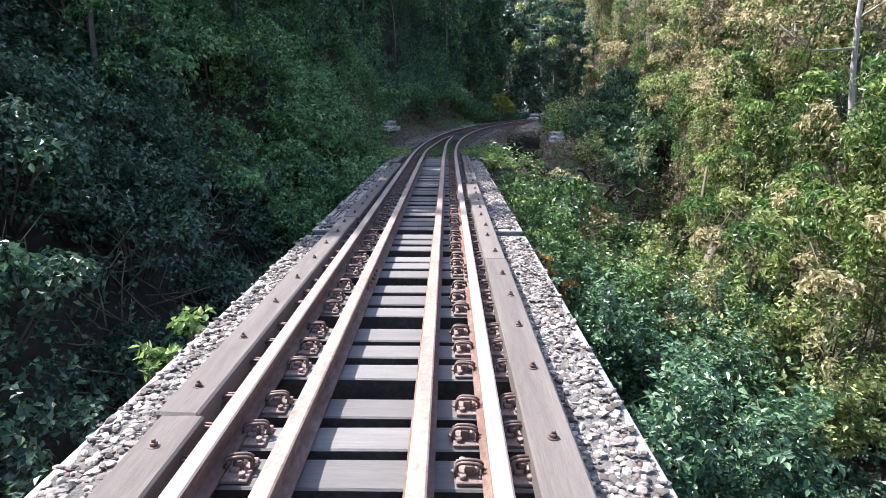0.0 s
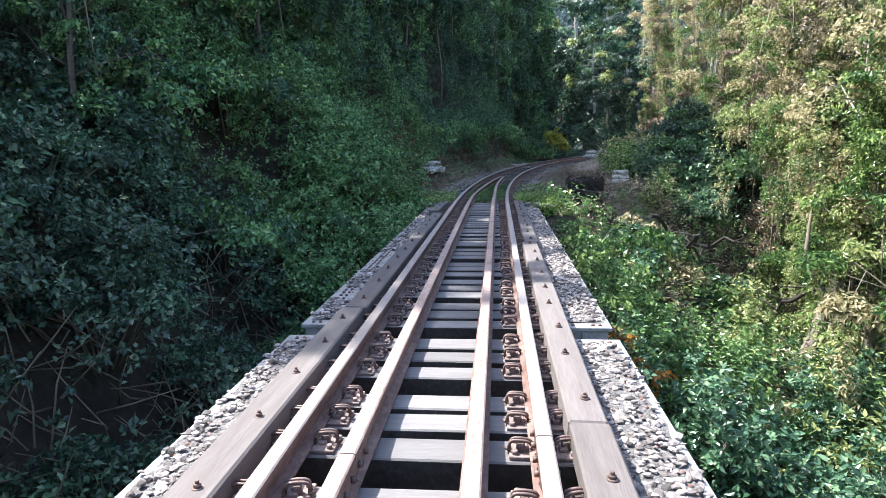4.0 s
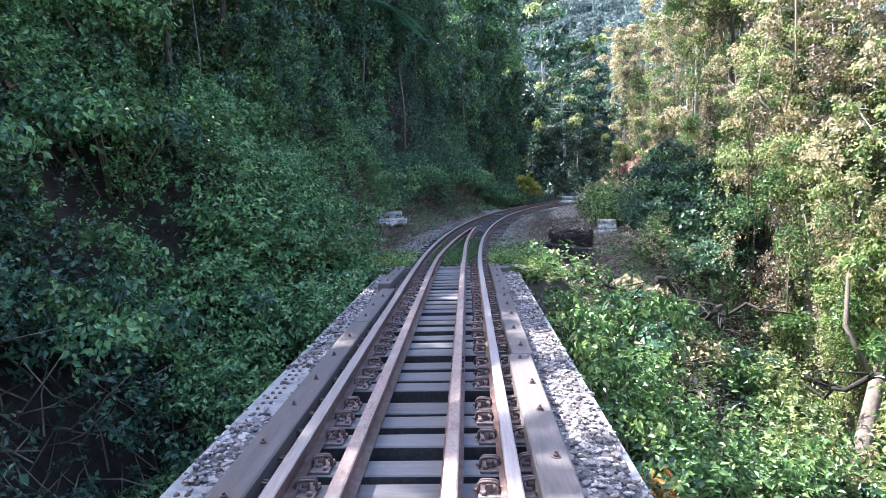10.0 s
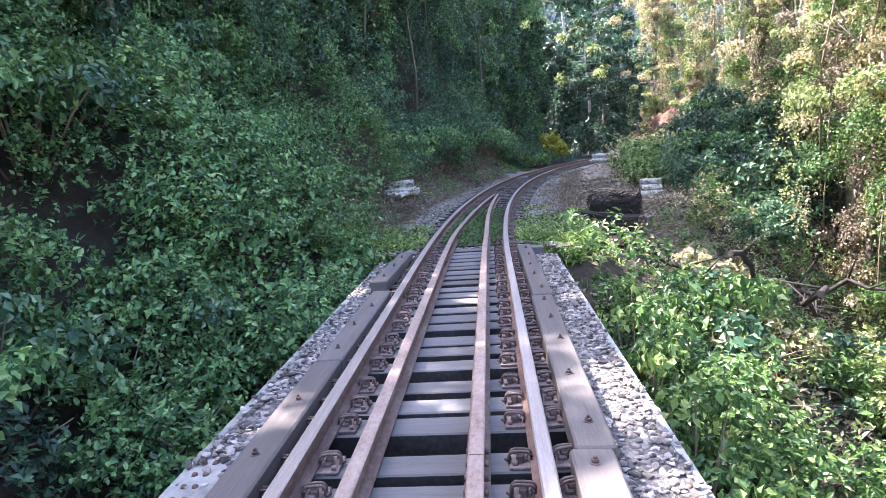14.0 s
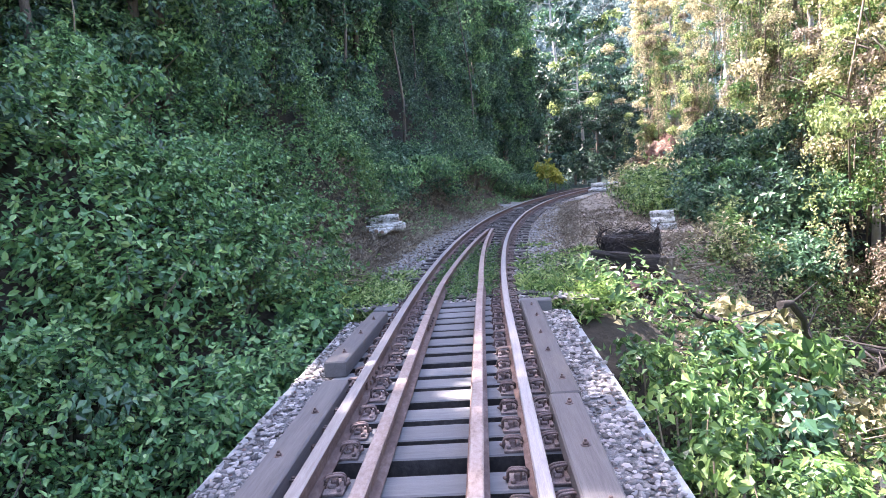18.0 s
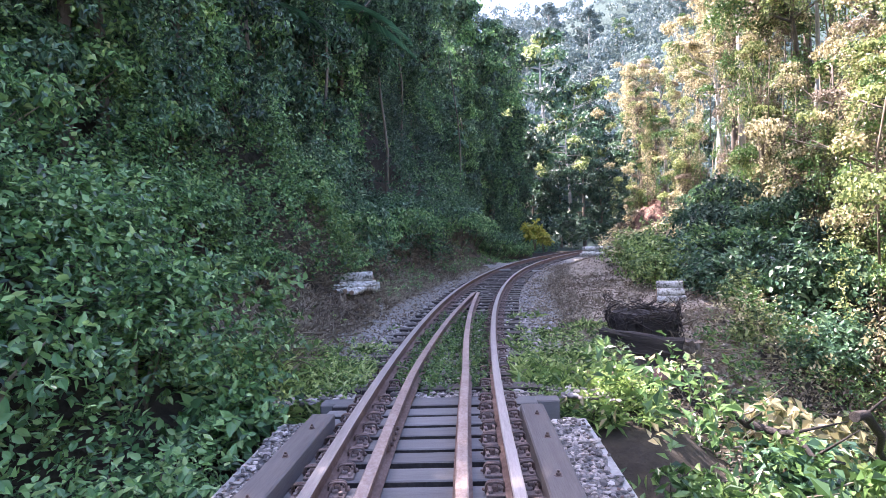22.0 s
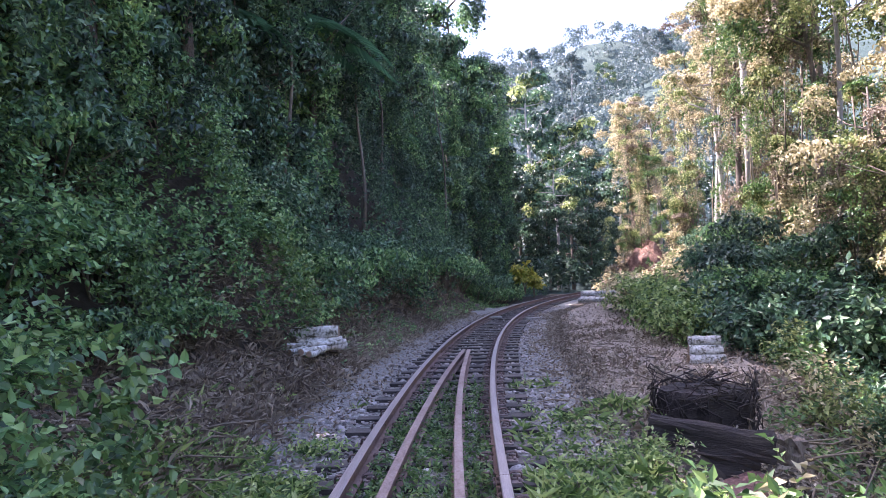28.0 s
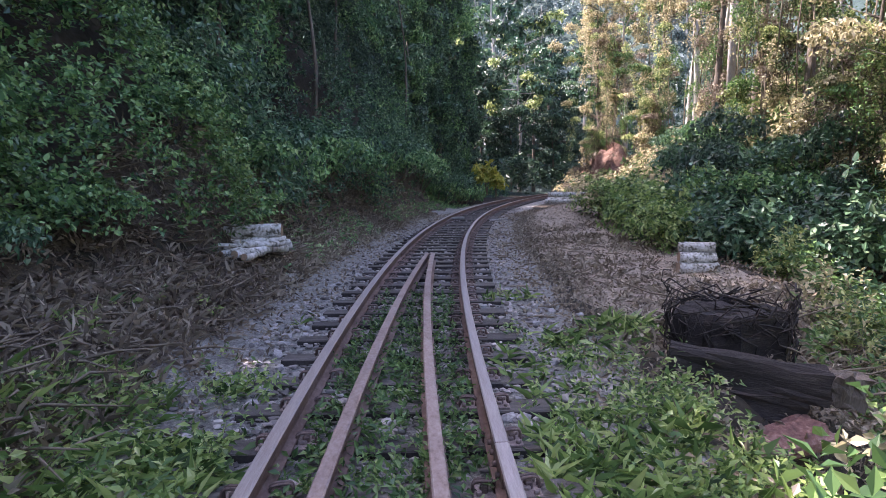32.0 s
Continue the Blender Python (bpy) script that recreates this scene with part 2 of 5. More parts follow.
L_dry = leafy("dry_leaf", [(0.15, (0.1, 0.075, 0.057)), (0.5, (0.26, 0.21, 0.148)), (0.9, (0.55, 0.475, 0.36))], 0.1, 0.8)
L_orange = leafy("orange_leaf", [(0.2, (0.35, 0.14, 0.03)), (0.6, (0.55, 0.27, 0.06)), (0.9, (0.65, 0.42, 0.15))], 0.35, 0.6)
L_fern = leafy("fern_leaf", [(0.2, (0.05, 0.14, 0.07)), (0.6, (0.11, 0.26, 0.12)), (0.9, (0.2, 0.38, 0.19))], 0.3, 0.45)
# Dark blue-green ground for y beyond 66, close in hue to the far leaves.
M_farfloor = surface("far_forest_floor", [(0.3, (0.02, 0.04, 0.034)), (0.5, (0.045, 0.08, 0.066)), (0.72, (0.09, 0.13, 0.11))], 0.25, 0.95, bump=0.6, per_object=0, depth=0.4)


# ---- builders ----
def smooth(a, b, v):
    t = np.clip((v - a) / (b - a), 0, 1)
    return t * t * (3 - 2 * t)


def lump(x, y, z=0.0, s=1.0):
    """A smooth waver between about -1 and 1."""
    x, y, z = x / s, y / s, z / s
    return (np.sin(1.7 * x + 0.9 * y + 1.3 * z + 0.4) + np.sin(-1.1 * x + 2.1 * y - 0.7 * z + 2.1) + np.sin(0.8 * x - 1.6 * y + 2.3 * z + 4.0)
            + 0.6 * np.sin(3.9 * x + 2.7 * y + 3.1 * z) + 0.6 * np.sin(-2.9 * x + 4.3 * y - 3.7 * z + 1.0)) / 3.2


BEND, RADIUS = 16.0, 102.0


def centre(y):
    """The x of the track's middle line."""
    return np.where(y > BEND, RADIUS - np.sqrt(np.maximum(RADIUS ** 2 - np.maximum(y - BEND, 0) ** 2, 1.0)), 0.0)


def height(x, y):
    """The ground."""
    d = x - centre(np.minimum(y, 85.0))
    on = smooth(11.5, 18.6, y)
    past = smooth(43, 53, y)
    u = np.maximum(-(d * (1 - past) + (x - 0.5 + 1.5) * past) - 1.5, 0)
    bench = smooth(17.6, 19.6, y) * (1 - smooth(22.8, 24.8, y))
    left = -0.24 + (0.45 - 0.17 * bench) * np.minimum(u, 1.1 + 0.9 * bench) + ((0.85 + 0.65 * smooth(18, 21.5, y) + 0.2 * smooth(30, 36, y)) * np.maximum(np.minimum(u, 7) - 1.1 - 0.9 * bench, 0) + 0.7 * np.maximum(np.minimum(u, 26) - 7, 0)) * (1 - 0.5 * smooth(70, 100, y))
    left = left - 0.55 * (left + 0.1) * smooth(1.6, 2.6, u) * smooth(26.5, 29, y) * (1 - smooth(32.5, 35, y))
    w = np.maximum(d - 1.85 - 0.85 * smooth(19.7, 20.7, y) - 2.2 * smooth(20.5, 24.5, y), 0)
    near = np.maximum(-0.24 - 0.75 * w, -5.0) + 0.5 * np.maximum(np.minimum(d, 34) - 9.5, 0)
    late = -0.24 + 0.12 * w + 0.5 * np.maximum(np.minimum(d, 30) - 6.0, 0) * (1 - 0.75 * smooth(52, 75, y))
    k = smooth(24, 33, y)
    right = near * (1 - k) + late * k
    bank = np.where(d < 0, left, right)
    gorge = np.where(d < 1, -5.2 + 1.35 * np.maximum(np.minimum(-d, 12) - 1.6, 0) + 0.8 * np.maximum(np.minimum(-d, 34) - 12, 0), -5.2 + 0.25 * np.maximum(np.minimum(d, 40) - 4, 0) + 0.45 * np.maximum(np.minimum(d, 34) - 9.5, 0))
    z = bank * on + gorge * (1 - on)
    z = z + 82 * smooth(80, 250, y) * (0.9 + 0.17 * lump(x, y, 0, 45)) + 0.6 * smooth(3.5, 12, np.abs(d)) * lump(x, y, 0, 4.0)
    z = z + 0.55 * np.exp(-((d - 3.5) / 1.3) ** 2 - ((y - 37.2) / 2.5) ** 2)
    return z + 0.03 * lump(x, y, 0, 0.5) * smooth(1.3, 2.2, np.abs(d))


def mesh_from(name, verts, faces, mats, index=None, flat=True):
    """A mesh from arrays of corners and of equal-sided faces."""
    me = bpy.data.meshes.new(name)
    verts, faces = np.asarray(verts, np.float32), np.asarray(faces, np.int32)
    n, k = faces.shape
    me.vertices.add(len(verts))
    me.vertices.foreach_set("co", verts.ravel())
    me.loops.add(n * k)
    me.loops.foreach_set("vertex_index", faces.ravel())
    me.polygons.add(n)
    me.polygons.foreach_set("loop_start", np.arange(0, n * k, k, dtype=np.int32))
    for m in mats:
        me.materials.append(m)
    if index is not None:
        me.polygons.foreach_set("material_index", np.asarray(index, np.int32))
    me.polygons.foreach_set("use_smooth", np.full(n, not flat))
    me.update(calc_edges=True)
    return me


def part(name, bm, mat, parent=None, label=""):
    me = bpy.data.meshes.new(name)
    bm.to_mesh(me)
    bm.free()
    for m in (mat if isinstance(mat, (list, tuple)) else [mat]):
        me.materials.append(m)
    return piece(name, me, parent, label)


def piece(name, me, parent=None, label="", at=None):
    ob = new(name, me)
    if parent:
        ob.parent = parent
    if at is not None:
        ob.matrix_basis = at
    return tagged(ob, label)


def box(bm, lo, hi, bevel=0.0, jitter=0.0, rng=None):
    made = bmesh.ops.create_cube(bm, size=1)["verts"]
    for v in made:
        v.co = Vector([lo[i] + (v.co[i] + 0.5) * (hi[i] - lo[i]) for i in range(3)])
        if jitter:
            v.co += Vector(rng.uniform(-jitter, jitter, 3))
    if bevel:
        edges = list({e for v in made for e in v.link_edges})
        bmesh.ops.bevel(bm, geom=edges, offset=bevel, segments=1, affect='EDGES', profile=0.5)
    return bm


def tube(bm, pts, radii, sides=7, cap=True, mat=0):
    """A tapered tube along points."""
    rings = []
    for i, p in enumerate(pts):
        p = Vector(p)
        t = (Vector(pts[min(i + 1, len(pts) - 1)]) - Vector(pts[max(i - 1, 0)])).normalized()
        a = t.orthogonal() if abs(t.z) > 0.99 else t.cross(Vector((0, 0, 1)))
        a.normalize()
        b = t.cross(a)
        r = radii[i] if isinstance(radii, (list, tuple)) else radii
        rings.append([bm.verts.new(p + a * (r * math.cos(j * math.tau / sides)) + b * (r * math.sin(j * math.tau / sides))) for j in range(sides)])
    for lo, hi in zip(rings, rings[1:]):
        for j in range(sides):
            f = bm.faces.new((lo[j], lo[(j + 1) % sides], hi[(j + 1) % sides], hi[j]))
            f.smooth, f.material_index = True, mat
    if cap:
        for ring in (rings[0][::-1], rings[-1]):
            f = bm.faces.new(ring)
            f.material_index = mat
    return bm


def unit(v):
    return v / np.maximum(np.linalg.norm(v, axis=-1, keepdims=True), 1e-6)


def sprays(rng, pts, ways, long, leaves, size, wide=0.5, droop=0.25, fine=False):
    """Leaf sprays: from each point a twig of that way and length with alternate folded leaves. Gives corners and triangles."""
    n = len(pts)
    ways = unit(ways)
    side = unit(np.cross(ways, rng.normal(size=(n, 3))))
    over = np.cross(ways, side)
    t = (np.arange(leaves) + 0.6) / leaves
    t = np.broadcast_to(t, (n, leaves)) + rng.uniform(-0.06, 0.06, (n, leaves))
    lg = (long * rng.uniform(0.6, 1.35, (n, 1)))[..., None]
    base = pts[:, None] + ways[:, None] * t[..., None] * lg
    base[..., 2] -= (droop * lg[..., 0] * t ** 2)
    ang = np.arange(leaves) * 2.4 + rng.uniform(0, 6.28, (n, 1)) + rng.normal(0, 0.4, (n, leaves))
    out = side[:, None] * np.cos(ang)[..., None] + over[:, None] * np.sin(ang)[..., None]
    aim = unit(out + ways[:, None] * rng.uniform(0.2, 0.9, (n, leaves, 1)) + np.array([0, 0, -0.15]))
    up = np.array([0, 0, 1.0]) + rng.normal(0, 0.75, (n, leaves, 3)) + 0.35 * ways[:, None]
    across = unit(np.cross(aim, up))
    nor = unit(np.cross(across, aim))
    ln = (size * rng.uniform(0.55, 1.3, (n, leaves)))[..., None]
    tip = base + aim * ln - nor * ln * rng.uniform(0.0, 0.3, (n, leaves, 1))
    mid = base + aim * ln * 0.45
    hw = ln * wide * 0.5
    if fine:
        low, high = base + aim * ln * 0.26, base + aim * ln * 0.62 - nor * ln * 0.05
        v = np.stack([base, low + across * hw * 0.92 + nor * ln * 0.08, high + across * hw * 0.78 + nor * ln * 0.06, tip, high - across * hw * 0.78 + nor * ln * 0.06, low - across * hw * 0.92 + nor * ln * 0.08], 2).reshape(-1, 3)
        k = np.arange(n * leaves)[:, None] * 6
        return v, np.concatenate([k + [0, 1, 2], k + [0, 2, 3], k + [0, 3, 4], k + [0, 4, 5]], 1).reshape(-1, 3)
    a = mid + across * hw + nor * ln * 0.10
    b = mid - across * hw + nor * ln * 0.10
    v = np.stack([base, a, tip, b], 2).reshape(-1, 3)
    k = np.arange(n * leaves)[:, None] * 4
    f = np.concatenate([k + [0, 1, 2], k + [0, 2, 3]], 1).reshape(-1, 3)
    return v, f


def clumps(rng, cs, rs, per, size, squash=0.85, wide=0.62, under=0.25):
    """Leaves on the outer skin of rounded clumps, each lying roughly along the skin and drooping a little."""
    cs, rs = np.asarray(cs, float), np.asarray(rs, float)
    own = np.repeat(np.arange(len(cs)), np.maximum((math.tau * rs ** 2 * per).astype(int), 6))
    n = len(own)
    way = unit(rng.normal(size=(n, 3)))
    flip = (way[:, 2] < 0) & (rng.random(n) > under)
    way[flip, 2] *= -1
    waver = lump(way[:, 0] + own * 1.7, way[:, 1] + own * 0.6, way[:, 2], 0.42)
    k = rs[own] * (0.8 + 0.26 * waver) * (0.55 + 0.45 * rng.random(n) ** 0.4)
    p = cs[own] + way * k[:, None] * np.array([1, 1, squash])
    nor = unit(way * 0.8 + np.array([0, 0, 0.55]) + rng.normal(0, 0.6, (n, 3)))
    aim = unit(np.cross(nor, rng.normal(size=(n, 3))) - np.array([0, 0, 0.45]))
    across = unit(np.cross(aim, nor))
    nor = np.cross(across, aim)
    ln = (size * rng.uniform(0.6, 1.35, n))[:, None]
    mid = p + aim * ln * 0.42
    tip = p + aim * ln - nor * ln * rng.uniform(0.05, 0.3, (n, 1))
    hw = ln * wide * 0.5
    v = np.stack([p, mid + across * hw + nor * ln * 0.1, tip, mid - across * hw + nor * ln * 0.1], 1).reshape(-1, 3)
    q = np.arange(n)[:, None] * 4
    return v, np.concatenate([q + [0, 1, 2], q + [0, 2, 3]], 1).reshape(-1, 3)


def clump_mesh(rng, name, cs, rs, per, size, mats, odds, squash=0.85, wide=0.62):
    """One mesh of clumps, each clump of one of the given leaf materials."""
    pick = rng.choice(len(mats), len(cs), p=np.array(odds) / sum(odds))
    lots = []
    for i in range(len(mats)):
        if (pick == i).any():
            lots.append((*clumps(rng, np.asarray(cs)[pick == i], np.asarray(rs)[pick == i], per, size, squash, wide), i))
    v, f, ix = joined(lots)
    return mesh_from(name, v, f, mats, ix)


def joined(lots):
    vs, fs, ix, o = [], [], [], 0
    for v, f, m in lots:
        vs.append(v)
        fs.append(f + o)
        ix.append(np.full(len(f), m))
        o += len(v)
    return np.concatenate(vs), np.concatenate(fs), np.concatenate(ix)


def cover(name, label, seed, area, per, thick, size, leaves, mats, keep=None, long=0.45, wide=0.5, mound=1.6, lean=(0, 0), deep=None, fine=False):
    """Undergrowth over a stretch of ground, as one mass of leaves with lumps and gaps."""
    rng = np.random.default_rng(seed)
    x0, x1, y0, y1 = area
    n = int((x1 - x0) * (y1 - y0) * per)
    x, y = rng.uniform(x0, x1, n), rng.uniform(y0, y1, n)
    knot = rng.integers(0, n, n)
    near = rng.random(n) < 0.6
    x, y = np.where(near, x[knot - knot % 14] + rng.normal(0, 0.22, n), x), np.where(near, y[knot - knot % 14] + rng.normal(0, 0.22, n), y)
    d = x + centre(np.minimum(y, 85.0)) if keep is None else x
    x = d
    bulge = 0.5 + 0.5 * lump(x, y, 0, mound) + 0.25 * lump(x + 9, y, 3, mound * 0.35)
    z0 = height(x, y)
    e = 0.25
    gx, gy = (height(x + e, y) - z0) / e, (height(x, y + e) - z0) / e
    nor = unit(np.stack([-gx, -gy, np.ones(n)], 1))
    full = rng.random(n) < 0.1 + 1.5 * np.clip(bulge, 0, 1)
    hgt = thick * np.clip(bulge, 0.05, 1.5) * (1 - 0.55 * rng.random(n) ** 2)
    p = np.stack([x, y, z0], 1) + nor * hgt[:, None] * 0.8
    p[:, 2] += hgt * 0.3
    ways = nor * 0.6 + rng.normal(0, 0.55, (n, 3)) + np.array([lean[0], lean[1], 0.55])
    ok = full & (np.abs(p[:, 0] - centre(np.minimum(p[:, 1], 85.0))) > np.where(p[:, 1] < 18.2, 1.42, 2.4 + 0.95 * smooth(18.2, 19.4, p[:, 1]) * (1 - smooth(22.8, 24.8, p[:, 1])) * (p[:, 0] < 0)))
    dd = p[:, 0] - centre(np.minimum(p[:, 1], 85.0))
    ok &= (dd < 0) | (p[:, 1] < 18.2) | (p[:, 1] > 34) | (dd > 1.8 + 1.2 * smooth(19.3, 20.3, p[:, 1]) + 2.0 * smooth(20.3, 24.5, p[:, 1]))
    ok &= (dd > 0) | (p[:, 2] > -0.2) | (p[:, 1] > 13.5) | (rng.random(n) < 0.3)
    p, ways = p[ok], ways[ok]
    kind = ((lump(p[:, 0] + 40, p[:, 1], p[:, 2], mound * 0.7) + rng.normal(0, 0.35, len(p))) > 0.5).astype(int) if len(mats) > 1 else np.zeros(len(p), int)
    if len(mats) > 2:
        kind = np.where(lump(p[:, 0], p[:, 1] + 70, p[:, 2], mound * 0.5) + rng.normal(0, 0.3, len(p)) > 0.95, 2, kind)
    # Above this height leaves take the darkened tone, for canopy shade there.
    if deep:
        mats = mats + [L_darkened]
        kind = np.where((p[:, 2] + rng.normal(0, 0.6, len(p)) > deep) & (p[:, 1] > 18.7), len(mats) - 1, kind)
    lots = []
    for i in range(len(mats)):
        if (kind == i).any():
            v, f = sprays(rng, p[kind == i], ways[kind == i], long, leaves, size, wide, fine=fine)
            lots.append((v, f, i))
    return tagged(new(name, mesh_from(name, *joined(lots)[:2], mats, joined(lots)[2])), label, "undergrowth", kind="stuff")


# ---- ground ----
def graded(lo, hi, near_lo, near_hi, fine, coarse):
    out = [near_lo]
    while out[-1] < near_hi:
        out.append(out[-1] + fine)
    s = fine
    while out[-1] < hi:
        s = min(s * 1.12, coarse)
        out.append(out[-1] + s)
    s = fine
    while out[0] > lo:
        s = min(s * 1.12, coarse)
        out.insert(0, out[0] - s)
    return np.array(out)


def grid_mesh(name, xs, ys, mats):
    gx, gy = np.meshgrid(xs, ys)
    z = height(gx, gy)
    v = np.stack([gx, gy, z], -1).reshape(-1, 3)
    i = np.arange(len(xs) * len(ys)).reshape(len(ys), len(xs))
    f = np.stack([i[:-1, :-1], i[:-1, 1:], i[1:, 1:], i[1:, :-1]], -1).reshape(-1, 4)
    return mesh_from(name, v, f, mats, flat=False)


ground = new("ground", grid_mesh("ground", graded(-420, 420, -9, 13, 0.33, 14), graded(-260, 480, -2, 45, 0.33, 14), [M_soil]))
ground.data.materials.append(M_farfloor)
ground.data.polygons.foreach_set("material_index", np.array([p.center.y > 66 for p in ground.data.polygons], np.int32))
tagged(ground, "dark forest soil falling into a ravine", "ground", kind="structure")



def strip(name, label, d0, d1, y0, y1, mat, up, step=0.35):
    """A strip of surface along the track, a finger's width over the ground, with a ragged edge."""
    ys = np.arange(y0, y1, step)
    ds = np.linspace(0, 1, 9)
    gy = np.repeat(ys[:, None], 9, 1)
    edge0, edge1 = d0 + 0.18 * lump(ys, 3.0, 0, 0.7), d1 + 0.18 * lump(ys, 9.0, 0, 0.7)
    gd = edge0[:, None] + (edge1 - edge0)[:, None] * ds
    gx = gd + centre(gy)
    lift = up * np.sin(np.pi * np.clip(ds, 0.02, 0.98))[None] ** 0.35
    z = height(gx, gy) + lift + 0.008 * lump(gx, gy, 0, 0.16)
    i = np.arange(gx.size).reshape(gx.shape)
    f = np.stack([i[:-1, :-1], i[:-1, 1:], i[1:, 1:], i[1:, :-1]], -1).reshape(-1, 4)
    return tagged(new(name, mesh_from(name, np.stack([gx, gy, z], -1).reshape(-1, 3), f, [mat], flat=False)), label, "ground", kind="structure")


strip("ballast_bed", "grey crushed stone bed under the sleepers", -1.85, 1.75, 18.0, 80, M_stonebed, 0.03)
strip("clearing", "bare reddish brown earth littered with leaves", 2.05, 4.7, 21.0, 44, M_litter, 0.02)
strip("verge", "bare brown earth littered with dead leaves, darkened for its shade", -3.7, -1.75, 18.6, 44, M_verge, 0.02)


# ---- track ----
def line(d, y0, y1, step=0.5, bend=None):
    """Points along the track at an offset d, which bend(y) may vary."""
    ys = np.arange(y0, y1 + 1e-6, step)
    off = np.array([bend(v) if bend else d for v in ys])
    slope = np.where(ys > BEND, (ys - BEND) / np.sqrt(RADIUS ** 2 - np.maximum(ys - BEND, 0) ** 2), 0)
    k = 1 / np.sqrt(1 + slope ** 2)
    return np.stack([centre(ys) + off * k, ys - off * k * slope], 1), np.stack([k, -k * slope], 1)


PROFILE = [(-0.055, -0.13), (0.055, -0.13), (0.055, -0.12), (0.012, -0.105), (0.009, -0.045), (0.0335, -0.034), (0.035, -0.006), (0.028, 0.0),
           (-0.028, 0.0), (-0.035, -0.006), (-0.0335, -0.034), (-0.009, -0.045), (-0.012, -0.105), (-0.055, -0.12)]


def rail(name, label, d, cuts, top, bend=None):
    """A rail in lengths, joined with bolted fishplates."""
    root = tagged(new(name), label, "rail")
    k = len(PROFILE)
    for y0, y1 in zip(cuts, cuts[1:]):
        pts, across = line(d, y0 + 0.003, y1 - 0.003, (y1 - y0 - 0.006) / max(int((y1 - y0) * 2), 1) - 1e-9, bend)
        bm = bmesh.new()
        rings = [[bm.verts.new((p[0] + a[0] * u, p[1] + a[1] * u, w)) for u, w in PROFILE] for p, a in zip(pts, across)]
        for lo, hi in zip(rings, rings[1:]):
            for j in range(k):
                f = bm.faces.new((lo[j], lo[(j + 1) % k], hi[(j + 1) % k], hi[j]))
                f.material_index = 1 if 5 < j < 9 else 0
        bm.faces.new(rings[0][::-1])
        bm.faces.new(rings[-1])
        bmesh.ops.recalc_face_normals(bm, faces=bm.faces)
        part("rail_length", bm, [M_rust, top], root)
    for y in cuts[1:-1]:
        pts, across = line(d, y, y, 1, bend)
        turn = Matrix.Translation((pts[0][0], pts[0][1], 0)) @ pose(0, 0, 0, 0, 0, math.degrees(math.atan2(across[0][1], across[0][0])))
        for s in (-1, 1):
            fp = part("fishplate", box(bmesh.new(), (min(0.011 * s, 0.03 * s), -0.24, -0.105), (max(0.011 * s, 0.03 * s), 0.24, -0.045), 0.004), M_rust, root, "rusty bolted fishplate")
            fp.matrix_basis = turn
            for v in (-0.17, -0.06, 0.06, 0.17):
                part("bolt", tube(bmesh.new(), [(0.028 * s, v, -0.075), (0.05 * s, v, -0.075)], 0.014, 6), M_iron, fp)
    return root


for s, joints, more in ((-1, (-4, 2.6, 14.9, 26.9, 38.9, 51, 63, 84), (-4, 5.9, 16.5, 26.3)), (1, (-4, 6.1, 18.95, 31, 43, 55, 67, 84), (-4, 1.9, 11.3, 26.3))):
    tagged(rail("running_rail", "running rail with a worn bright head and rusty web", 0.535 * s, joints, M_railtop), group="running rails")
    tagged(rail("guard_rail", "rusty brown guard rail bolted between the running rails", 0.25 * s, more, M_guardtop,
                lambda y, s=s: s * (0.25 if y < 18.2 else 0.25 - (y - 18.2) / 8.1 * 0.205)), group="guard rails")

TRIOS = [-3.2, -2.3, -1.4, -0.45, 0.5, 1.45, 2.38, 3.3, 4.24, 5.2, 6.15, 7.1, 8.1, 9.03, 9.92, 10.88, 11.82, 12.75, 13.65, 14.52, 15.37, 16.2, 17.0]


def clip_mesh():
    """A bent spring clip: two rounded loops of round bar side by side, with a shoulder."""
    bm = bmesh.new()
    for o in (0.0, 0.024):
        pts = []
        for i in range(11):
            a = math.pi * (-0.12 + 1.24 * i / 10.0)
            c, s = math.cos(a), math.sin(a)
            pts.append((0.05 * math.copysign(abs(c) ** 0.6, c), o + 0.004 * c, 0.008 + 0.04 * math.copysign(abs(s) ** 0.6, s)))
        tube(bm, pts, 0.0075, 5)
    tube(bm, [(0.05, 0.0, 0.0), (0.066, 0.012, 0.0), (0.05, 0.024, 0.0)], 0.0085, 6)
    box(bm, (-0.018, -0.006, -0.02), (0.018, 0.03, 0.03), 0.006)
    me = bpy.data.meshes.new("clip")
    bm.to_mesh(me)
    bm.free()
    me.materials.append(M_iron)
    return me


def plate_mesh():
    bm = bmesh.new()
    box(bm, (-0.15, -0.08, 0.0), (0.15, 0.08, 0.016), 0.003)
    for s in (-1, 1):
        box(bm, (s * 0.085 - 0.02, -0.03, 0.012), (s * 0.085 + 0.02, 0.03, 0.035), 0.006)
        for y in (-0.055, 0.055):
            tube(bm, [(s * 0.125, y, 0.014), (s * 0.125, y, 0.034)], 0.013, 6)
    me = bpy.data.meshes.new("base_plate")
    bm.to_mesh(me)
    bm.free()
    me.materials.append(M_plate)
    return me


ME_clip, ME_plate = clip_mesh(), plate_mesh()


